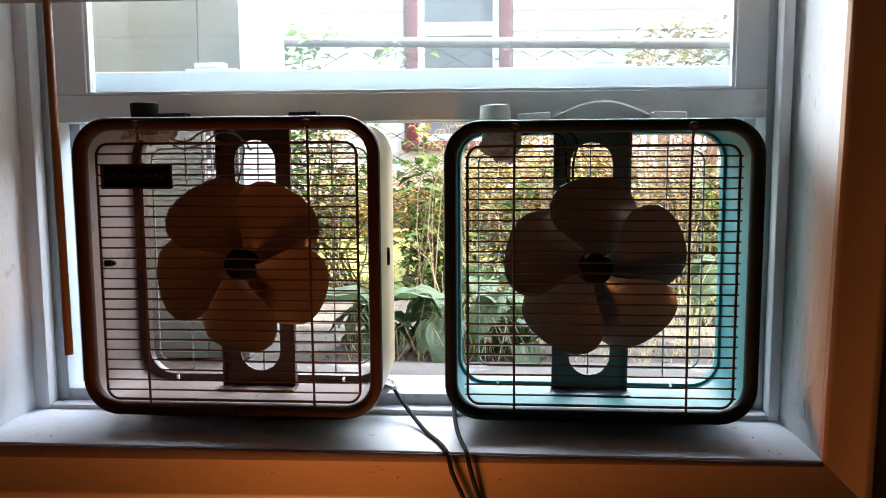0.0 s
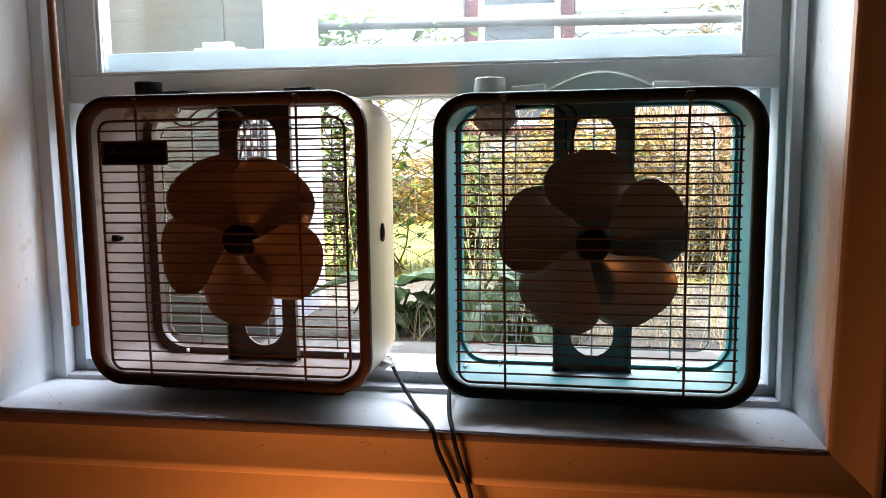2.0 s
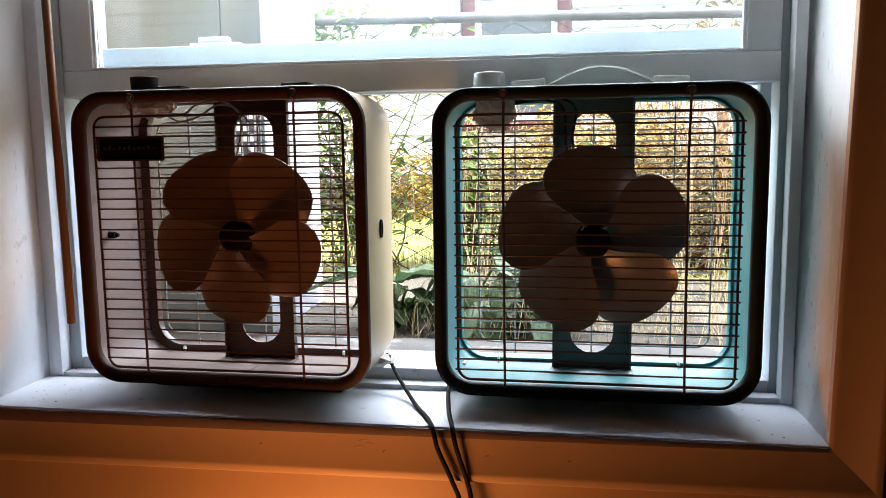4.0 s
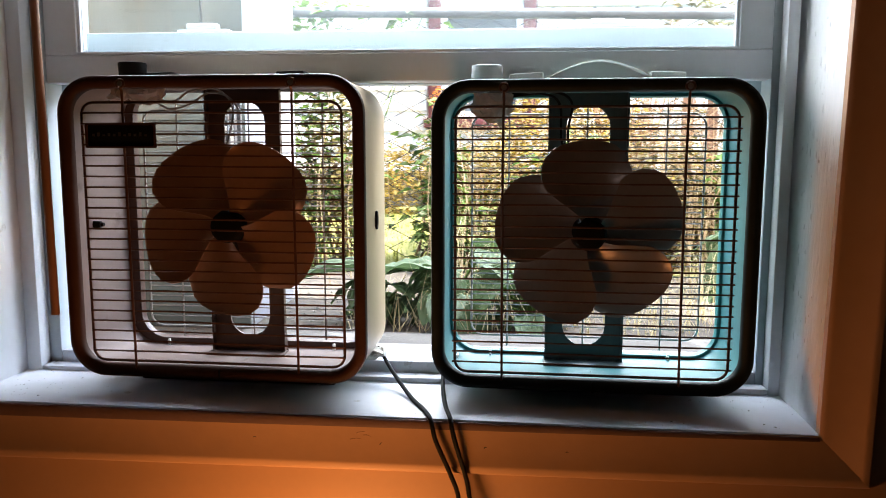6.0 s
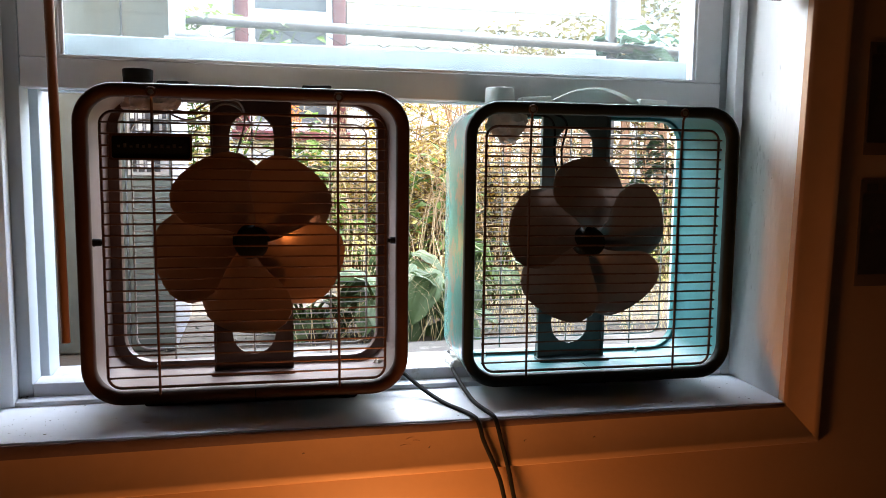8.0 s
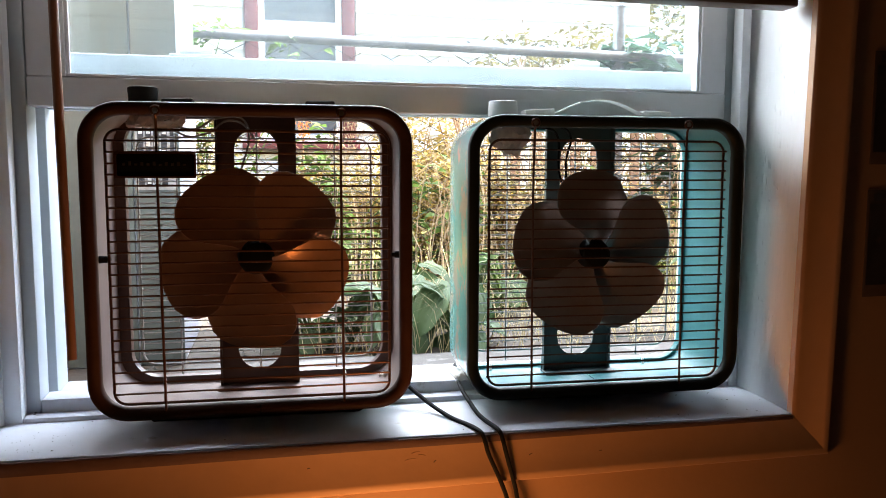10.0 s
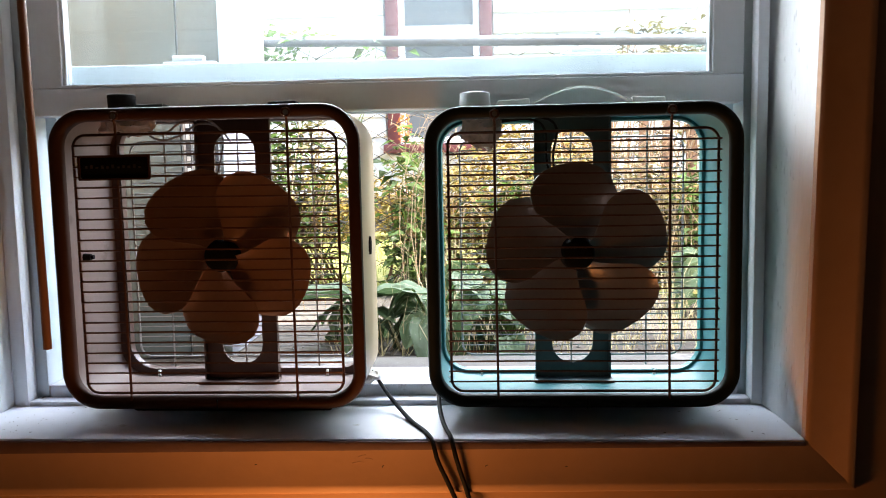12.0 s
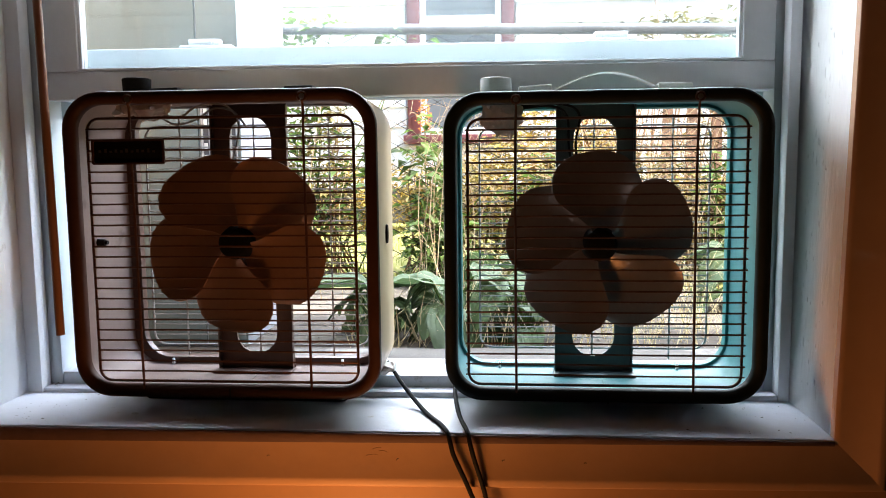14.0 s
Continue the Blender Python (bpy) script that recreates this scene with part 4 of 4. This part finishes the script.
def clap(x0, x1, z):
    bm = bmesh.new()
    pr = [(0.029, z), (-0.004, z), (0.010, z + BOARD + 0.012), (0.029, z + BOARD + 0.012)]
    a = [bm.verts.new((x0, y, zz)) for y, zz in pr]
    b = [bm.verts.new((x1, y, zz)) for y, zz in pr]
    for k in range(4):
        bm.faces.new((a[k], a[(k + 1) % 4], b[(k + 1) % 4], b[k]))
    bm.faces.new(a[::-1])
    bm.faces.new(b)
    bmesh.ops.recalc_face_normals(bm, faces=bm.faces[:])
    return bm
z = 0.302
while z < 4.5:
    if z + BOARD > WZ0 and z < WZ1:
        part("clapboard", clap(-7.0, WX0, z), M_siding, hs, "", False)
        part("clapboard", clap(WX1, 2.6, z), M_siding, hs, "", False)
    else:
        part("clapboard", clap(-7.0, 2.6, z), M_siding, hs, "", False)
    z += BOARD
hw = part("window", box((WX0 + 0.012, -0.02, WZ0), (WX0 + 0.105, 0.028, WZ1), 0.004), M_maroon, hs, "window with maroon casing and white sashes")
part("casing", box((WX1 - 0.105, -0.02, WZ0), (WX1 - 0.012, 0.028, WZ1), 0.004), M_maroon, hw)
part("casing", box((WX0 + 0.010, -0.022, WZ1 - 0.1), (WX1 - 0.010, 0.028, WZ1), 0.004), M_maroon, hw)
part("sill", box((WX0 - 0.02, -0.06, WZ0 - 0.01), (WX1 + 0.02, 0.028, WZ0 + 0.055), 0.006), M_maroon, hw, "maroon painted sill")
for z0, z1, yy in ((WZ0 + 0.056, 1.50, 0.0), (1.50, WZ1 - 0.10, 0.008)):
    sx0, sx1 = WX0 + 0.106, WX1 - 0.106
    for lo, hi in (((sx0, yy - 0.01, z0), (sx0 + 0.045, 0.028, z1)), ((sx1 - 0.045, yy - 0.01, z0), (sx1, 0.028, z1)),
                   ((sx0 + 0.045, yy - 0.01, z0), (sx1 - 0.045, 0.028, z0 + 0.05)), ((sx0 + 0.045, yy - 0.01, z1 - 0.045), (sx1 - 0.045, 0.028, z1))):
        part("sash", box(lo, hi, 0.003), M_vinyl, hw)
    part("pane", box((sx0 + 0.045, 0.012, z0 + 0.05), (sx1 - 0.045, 0.027, z1 - 0.045)), M_hglass, hw, "", False)
part("eave", box((-7.2, -0.45, 4.6), (2.8, 6.2, 4.75), 0.01), M_siding, hs)
rf = bmesh.new()
q = [rf.verts.new(p) for p in ((-7.2, -0.45, 4.76), (2.8, -0.45, 4.76), (2.8, 3.0, 6.8), (-7.2, 3.0, 6.8), (2.8, 6.2, 4.76), (-7.2, 6.2, 4.76))]
rf.faces.new((q[0], q[1], q[2], q[3]))
rf.faces.new((q[3], q[2], q[4], q[5]))
rf.faces.new((q[1], q[4], q[2]))
rf.faces.new((q[0], q[3], q[5]))
rf.faces.new((q[0], q[5], q[4], q[1]))
part("roof", rf, M_roof, hs, "", False)

# ---- wooden picket fence ----
pf = thing("picket_fence", pose(0, 4.3, GROUND), "weathered brown wooden picket fence", "fence")
for zz in (0.25, 0.85):
    part("rail", box((0.95, 0.022, zz), (4.4, 0.06, zz + 0.08), 0.004), M_picket, pf)
pm = None
for k in range(27):
    x = 1.0 + k * 0.125
    if pm is None:
        bm = box((-0.037, 0, 0.02), (0.037, 0.019, 1.02), 0.003, 1)
        for v in bm.verts:
            if v.co.z > 0.9:
                v.co.x *= 0.6
        ob = part("picket", bm, M_picket, pf)
        pm = ob.data
        ob.location = (x, 0, 0)
    else:
        shared("picket", pm, pf, pose(x + rnd(-0.012, 0.012), 0, rnd(-0.03, 0.03), 0, rnd(-1.5, 1.5), 0))


# ---- plants ----
def leaf_cloud(verts, faces, c, r, count, size, slim=0.55, droop=0.4):
    """Folded leaves scattered through an ellipsoid, denser to its outside, with gaps."""
    off = rnd(0, 50)
    for _ in range(count):
        while True:
            d = Vector((rnd(-1, 1), rnd(-1, 1), rnd(-1, 1)))
            if 0.05 < d.length < 1 and noise.noise(Vector(d) * 2.3 + Vector((off, 0, 0))) > -0.18:
                break
        p = Vector((c[0] + d.x * r[0], c[1] + d.y * r[1], c[2] + d.z * r[2]))
        if p.z < GROUND + 0.01:
            p.z = GROUND + 0.01 + rnd(0, 0.05)
        s = size * rnd(0.55, 1.3)
        a = rnd(0, math.tau)
        ax = Vector((math.cos(a), math.sin(a), rnd(-droop, droop) - 0.15)).normalized()
        side = ax.cross(Vector((rnd(-0.5, 0.5), rnd(-0.5, 0.5), 1))).normalized()
        up = side.cross(ax)
        i = len(verts)
        w = s * slim * 0.5
        verts += [p, p + ax * s * 0.4 + side * w + up * w * 0.5, p + ax * s * 0.45, p + ax * s * 0.4 - side * w + up * w * 0.5, p + ax * s - up * s * 0.12]
        faces += [(i, i + 1, i + 2), (i, i + 2, i + 3), (i + 1, i + 4, i + 2), (i + 2, i + 4, i + 3)]


def shrub(name, base, clumps, size, material, label, category="shrub", stems=7, stem_mat=None, slim=0.55):
    e = thing(name, pose(0, 0, 0), label, category)
    verts, faces = [], []
    for c, r, n in clumps:
        leaf_cloud(verts, faces, c, r, n, size, slim)
    me = bpy.data.meshes.new("foliage")
    me.from_pydata([tuple(v) for v in verts], [], faces)
    me.materials.append(material)
    ob = new("foliage", me)
    ob.parent = e
    bm = bmesh.new()
    for k in range(stems):
        c, r, n = clumps[k % len(clumps)]
        p0 = Vector((base[0] + rnd(-0.12, 0.12), base[1] + rnd(-0.08, 0.08), GROUND))
        p1 = Vector((c[0] + rnd(-0.6, 0.6) * r[0], c[1] + rnd(-0.6, 0.6) * r[1], c[2] + rnd(0.1, 0.8) * r[2]))
        mid = (p0 + p1) / 2 + Vector((rnd(-0.06, 0.06), rnd(-0.06, 0.06), rnd(0, 0.08)))
        add_tube(bm, smooth_path([p0, (p0 + mid) / 2 + Vector((rnd(-0.03, 0.03), rnd(-0.03, 0.03), 0)), mid, (mid + p1) / 2 + Vector((rnd(-0.04, 0.04), rnd(-0.03, 0.03), 0)), p1], 4), 0.0042, 5, False, 0.35)
    part("stem", bm, stem_mat or M_cane, e)
    return e


G = GROUND
# yellowing shrubs on the lawn before the house
shrub("yellow_shrub", (-0.15, 5.1), [((-0.75, 5.2, G + 0.24), (0.5, 0.3, 0.27), 2600), ((0.0, 5.2, G + 0.26), (0.45, 0.3, 0.28), 2600), ((0.75, 5.0, G + 0.32), (0.45, 0.3, 0.38), 2600)], 0.045, M_leafy, "yellowing autumn shrub in front of the house", stems=14)
shrub("yellow_shrub", (1.25, 4.0), [((1.0, 3.9, G + 0.18), (0.35, 0.3, 0.26), 1600), ((1.6, 4.0, G + 0.18), (0.4, 0.3, 0.24), 1600)], 0.042, M_leafy, "yellowing autumn shrub by the picket fence", stems=14)
# climbing greenery on the chain link fence
shrub("fence_vine", (-0.62, 2.95), [((-0.72, 2.93, G + 0.55), (0.20, 0.12, 0.50), 420), ((-0.45, 2.95, G + 0.30), (0.16, 0.12, 0.28), 60)], 0.055, M_leafg, "green leafy vine on the chain link fence", "vine", 9, M_leafg)
shrub("fence_vine", (-0.2, 2.97), [((-0.20, 2.94, G + 0.34), (0.11, 0.12, 0.32), 190), ((-0.14, 2.94, G + 0.14), (0.18, 0.12, 0.17), 150), ((0.28, 3.0, G + 0.26), (0.26, 0.12, 0.28), 240)], 0.065, M_leafg, "green leafy vine on the chain link fence", "vine", 9, M_leafg)
shrub("yellow_shrub", (0.25, 3.2), [((0.12, 3.25, G + 0.30), (0.2, 0.18, 0.34), 1500), ((0.40, 3.2, G + 0.28), (0.24, 0.18, 0.34), 1600), ((0.22, 3.34, G + 0.58), (0.20, 0.15, 0.26), 900), ((0.46, 3.34, G + 0.50), (0.18, 0.15, 0.26), 700)], 0.036, M_leafy, "yellowing shrub tangled behind the wire fence", stems=26)
shrub("olive_shrub", (0.55, 3.05), [((0.66, 3.1, G + 0.24), (0.26, 0.2, 0.30), 1400), ((0.95, 3.1, G + 0.20), (0.3, 0.2, 0.24), 1300), ((1.3, 3.05, G + 0.2), (0.3, 0.2, 0.22), 1000)], 0.036, M_leafo, "dry olive shrub tangled in the fence", stems=22)
shrub("fence_vine", (0.86, 2.85), [((0.86, 2.85, G + 0.32), (0.09, 0.1, 0.20), 70), ((1.25, 2.85, G + 0.2), (0.14, 0.1, 0.2), 90)], 0.065, M_leafg, "green leafy vine climbing by the fence post", "vine", 9, M_leafg)
shrub("evergreen_shrub", (1.35, 3.05), [((0.98, 2.99, 1.655), (0.12, 0.12, 0.09), 60), ((1.17, 3.02, G + 0.86), (0.28, 0.20, 0.17), 250), ((1.60, 3.05, G + 0.80), (0.36, 0.25, 0.20), 400), ((1.6, 3.05, G + 0.45), (0.4, 0.22, 0.42), 420)], 0.115, M_leafd, "dark blue-green shrub leaning over the fence rail", stems=12)
shrub("olive_shrub", (-0.58, 3.0), [((-0.60, 3.0, G + 0.40), (0.13, 0.14, 0.42), 900), ((-0.80, 3.05, G + 0.32), (0.14, 0.14, 0.34), 500)], 0.036, M_leafo, "dry olive shrub tangled in the fence", stems=18)
shrub("olive_shrub", (-0.2, 3.08), [((-0.21, 3.08, G + 0.28), (0.12, 0.12, 0.30), 520), ((-0.04, 3.1, G + 0.24), (0.14, 0.12, 0.26), 520)], 0.034, M_leafo, "dry olive shrub tangled in the fence", stems=16)
# tall loose shrub by the house, pale in the sun
shrub("tall_shrub", (1.6, 4.75), [((1.15, 4.7, 1.88), (0.30, 0.3, 0.26), 420), ((1.65, 4.8, 1.95), (0.38, 0.3, 0.26), 420), ((2.25, 4.7, 1.84), (0.45, 0.3, 0.26), 600), ((1.7, 4.75, 1.45), (0.5, 0.25, 0.35), 500)], 0.060, M_leafo, "tall loose sunlit shrub beside the house", stems=18)
shrub("rail_vine", (-0.62, 2.93), [((-0.60, 2.90, 1.735), (0.16, 0.05, 0.06), 46), ((-0.32, 2.90, 1.69), (0.14, 0.05, 0.05), 16), ((-0.72, 2.92, 1.5), (0.10, 0.06, 0.2), 40)], 0.05, M_leafg, "green vine leaves over the fence rail", "vine", 5, M_leafg)
# tree in the distance
shrub("far_tree", (3.2, 8.5), [((2.6, 8.6, 3.0), (1.0, 0.9, 0.9), 2200), ((3.6, 8.8, 3.2), (1.2, 0.9, 1.1), 2400), ((3.0, 8.4, 2.0), (1.2, 0.8, 0.8), 2200), ((4.6, 8.8, 2.4), (1.2, 0.9, 1.3), 2000)], 0.13, M_leafo, "sunlit green-yellow tree beyond the house", "tree", 16, M_bark)

# dry canes
bm = bmesh.new()
for _ in range(75):
    x, y = rnd(0.34, 0.98), rnd(3.15, 3.6)
    h = rnd(0.55, 1.1) * (0.75 + 0.35 * min(1, max(0, (x - 0.3) / 0.5)))
    add_tube(bm, smooth_path([(x, y, G), (x + rnd(-0.05, 0.05), y, G + h * 0.5), (x + rnd(-0.16, 0.16), y + rnd(-0.1, 0.1), G + h)], 3), rnd(0.003, 0.0065), 5, False, 0.4)
tagged(obj("dry_canes", bm, M_cane), "clump of dry brown upright canes", "plant", kind="stuff")

# tangle of thin dry twigs along the fence
bm = bmesh.new()
for _ in range(330):
    x, y = rnd(-0.75, 1.5), rnd(2.55, 3.35)
    if x < -0.25 and rnd(0, 1) < 0.85:
        continue
    h = rnd(0.25, 0.75)
    a, lean = rnd(0, math.tau), rnd(0.1, 0.5)
    tip = Vector((x + math.cos(a) * lean * h, y + 0.5 * math.sin(a) * lean * h, G + h))
    mid = Vector((x + rnd(-0.04, 0.04), y, G + h * 0.55))
    path = smooth_path([(x, y, G), mid, tip, tip + Vector((math.cos(a) * 0.06, 0, rnd(-0.08, 0.02)))], 3)
    add_tube(bm, path, rnd(0.0012, 0.0026), 4, False, 0.4)
    for q in range(2):
        p0 = path[rng0.randrange(3, len(path) - 1)]
        add_tube(bm, [p0, p0 + Vector((rnd(-0.07, 0.07), rnd(-0.04, 0.04), rnd(0.0, 0.07))), p0 + Vector((rnd(-0.12, 0.12), rnd(-0.05, 0.05), rnd(0.02, 0.12)))], 0.0011, 4, False, 0.5)
tagged(obj("dry_twigs", bm, M_twig), "tangle of thin dry twigs along the fence", "plant", kind="stuff")

# rust flower plume
pl = thing("flower_plume", pose(-0.245, 3.4, G), "rust-orange flower plume on a thin stalk", "flower")
part("stalk", tube(smooth_path([(0.02, 0, 0), (0.0, 0.01, 0.45), (0.005, 0, 0.66)], 5), 0.004, 6), M_cane, pl)
verts, faces = [], []
for k in range(260):
    u = rnd(0, 1)
    r = 0.034 * math.sin(math.pi * (0.12 + 0.86 * u)) * rnd(0.2, 1.2) * (1.25 - 0.7 * u)
    a = rnd(0, math.tau)
    p = Vector((math.cos(a) * r, math.sin(a) * r, 0.60 + 0.17 * u))
    i = len(verts)
    d = Vector((rnd(-1, 1), rnd(-1, 1), rnd(-0.3, 1))).normalized() * rnd(0.008, 0.02)
    sd = d.orthogonal().normalized() * 0.004
    verts += [p - sd, p + sd, p + d]
    faces.append((i, i + 1, i + 2))
me = bpy.data.meshes.new("bloom")
me.from_pydata([tuple(v) for v in verts], [], faces)
me.materials.append(M_plume)
ob = new("bloom", me)
ob.parent = pl


# hostas: large ribbed leaves on stalks
def hosta_leaf_mesh(length, width, fold, curl):
    bm = bmesh.new()
    nu, nv = 10, 18
    g = []
    for i in range(nu + 1):
        u = i / nu
        w = width * (math.sin(math.pi * min(1.0, u * 0.93 + 0.03)) ** 0.75) * (1.12 - 0.35 * u)
        row = []
        for j in range(nv + 1):
            v = j / nv * 2 - 1
            rib = 0.0028 * math.cos(v * 22) * math.sin(math.pi * min(1, u + 0.08))
            wave = 0.006 * math.sin(u * 17 + v * 3) * abs(v)
            row.append(bm.verts.new((v * w * 0.5, u * length * (1 - 0.1 * curl), abs(v) * fold * w * 0.5 - curl * length * u * u * 0.6 + rib + wave)))
        g.append(row)
    for i in range(nu):
        for j in range(nv):
            bm.faces.new((g[i][j], g[i][j + 1], g[i + 1][j + 1], g[i + 1][j]))
    bmesh.ops.recalc_face_normals(bm, faces=bm.faces[:])
    return bm


leaf_shapes = []
def hosta(x, y, count, size, label):
    e = thing("hosta_plant", pose(x, y, G), label, "plant", "hostas along the fence")
    if not leaf_shapes:
        for args in ((0.22, 0.16, 0.35, 0.5), (0.19, 0.15, 0.25, 0.75), (0.24, 0.15, 0.5, 0.9)):
            o = part("leaf", hosta_leaf_mesh(*args), M_hosta, e)
            leaf_shapes.append(o.data)
            o.matrix_local = pose(0, 0, 0.12, 25, 0, rnd(0, 360))
    for k in range(count):
        a = k / count * 360 * 2.4 + rnd(-20, 20)
        rise = rnd(0.05, 0.24) * size
        out = rnd(0.02, 0.11) * size
        m = pose(math.sin(radians(-a)) * out, math.cos(radians(-a)) * out, rise, rnd(-48, 22), rnd(-18, 18), a) @ Matrix.Scale(size * rnd(0.5, 0.95), 4)
        shared("leaf", leaf_shapes[k % 3], e, m)
        part("stalk", tube(smooth_path([(0, 0, 0), (m.translation.x * 0.4, m.translation.y * 0.4, rise * 0.6), tuple(m.translation)], 3), 0.004, 5), M_leafg, e)
    return e


for x, y, c, sz in ((-0.28, 2.04, 16, 0.62), (-0.08, 2.00, 18, 0.74), (0.12, 2.00, 18, 0.72), (0.02, 2.32, 14, 0.8), (0.36, 2.40, 14, 0.85), (0.80, 2.45, 14, 0.85), (1.2, 2.45, 12, 0.8)):
    hosta(x, y, c, sz, "hosta with broad ribbed green leaves on soil")

# ---- wear on the woodwork ----
rng = random.Random(7)
verts, faces = [], []
for k in range(150):
    if k < 40:
        x, y = rng.uniform(XL + 0.012, XL + 0.16), rng.uniform(1.20, 1.34)
    elif k < 64:
        x, y = rng.uniform(0.36, XR - 0.012), rng.uniform(1.20, 1.34)
    elif k < 86:
        x, y = rng.uniform(XL + 0.01, XR - 0.01), rng.uniform(1.192, 1.215)
    elif k < 112:
        x, y = rng.uniform(-0.784, -0.768), 1.3775 - abs(rng.gauss(0, 0.006))
    else:
        x, y = rng.uniform(-0.750, -0.66), rng.uniform(1.434, 1.448)
    z = sill_z(x, min(y, 1.345)) if k < 86 else (0.8331 if k < 112 else 0.8341)
    sz = rng.uniform(0.0003, 0.0008) * rng.choice((1, 1, 1.5, 2.6))
    i = len(verts)
    a = rng.uniform(0, math.tau)
    for q in range(4):
        verts.append((x + sz * math.cos(a + q * 1.57) * (1.6 if q % 2 else 0.7), y + sz * math.sin(a + q * 1.57), z + 0.0003))
    verts.append((x, y, z + 0.0004 + sz * 0.5))
    faces += [(i + q, i + (q + 1) % 4, i + 4) for q in range(4)]
me = bpy.data.meshes.new("crumbs")
me.from_pydata(verts, [], faces)
me.materials.append(M_soil)
tagged(new("crumbs", me), "dark crumbs and paint flakes on the sill", "dirt", kind="stuff")

trim = bpy.data.objects["trim_bottom"]
face_y = WALL_Y - 0.0193
for x, z, ln, tilt in ((-0.160, 0.789, 0.014, 12), (-0.150, 0.784, 0.012, -8), (-0.168, 0.778, 0.018, 5), (-0.128, 0.772, 0.005, 40), (0.035, 0.771, 0.005, 20), (-0.33, 0.776, 0.004, 0), (0.16, 0.768, 0.004, 0)):
    c, sn = math.cos(radians(tilt)), math.sin(radians(tilt))
    pts = [(x + (u * c) * ln, face_y + 0.0002, z + u * sn * ln + 0.0012 * (1 - (2 * u) ** 2)) for u in (-0.5, -0.3, 0.0, 0.3, 0.5)]
    part("dent", tube(pts, 0.0009, 6, False, 0.4), M_dent if ln > 0.01 else M_soil, trim, "dark dent in the paint")

# cracked paint lifting off the reveals in upright slivers
verts, faces = [], []
for k in range(170):
    east = k < 130
    y = rng.gauss(1.285, 0.030) if k % 3 else rng.uniform(1.205, 1.335)
    y = min(1.338, max(1.203, y))
    z = rng.uniform(0.84, 1.48)
    h, w = rng.uniform(0.004, 0.022), rng.uniform(0.0006, 0.0016)
    lean = rng.uniform(-0.10, 0.10)
    lift = rng.uniform(0.0006, 0.0016)
    edge = SPLAY * min(1.0, (y - WALL_Y) / 0.15)
    x, s = (XR - edge + LEAN * (z - SILL_Z), -1) if east else (XL + edge, 1)
    i = len(verts)
    for u, dx, ww in ((-0.5, 0.0002, 0.15), (-0.1, lift, 1.0), (0.25, lift * 0.8, 0.7), (0.5, 0.0002, 0.1)):
        verts += [(x + s * 0.0002, y + lean * u * h - w * ww, z + u * h), (x + s * dx, y + lean * u * h + w * ww, z + u * h)]
    faces += [(i + q, i + q + 1, i + q + 3, i + q + 2) for q in (0, 2, 4)]
me = bpy.data.meshes.new("paint_flakes")
me.from_pydata(verts, [], faces)
me.materials.append(M_crack)
tagged(new("paint_flakes", me), "lifting slivers of cracked white paint", "paint flakes", kind="stuff")
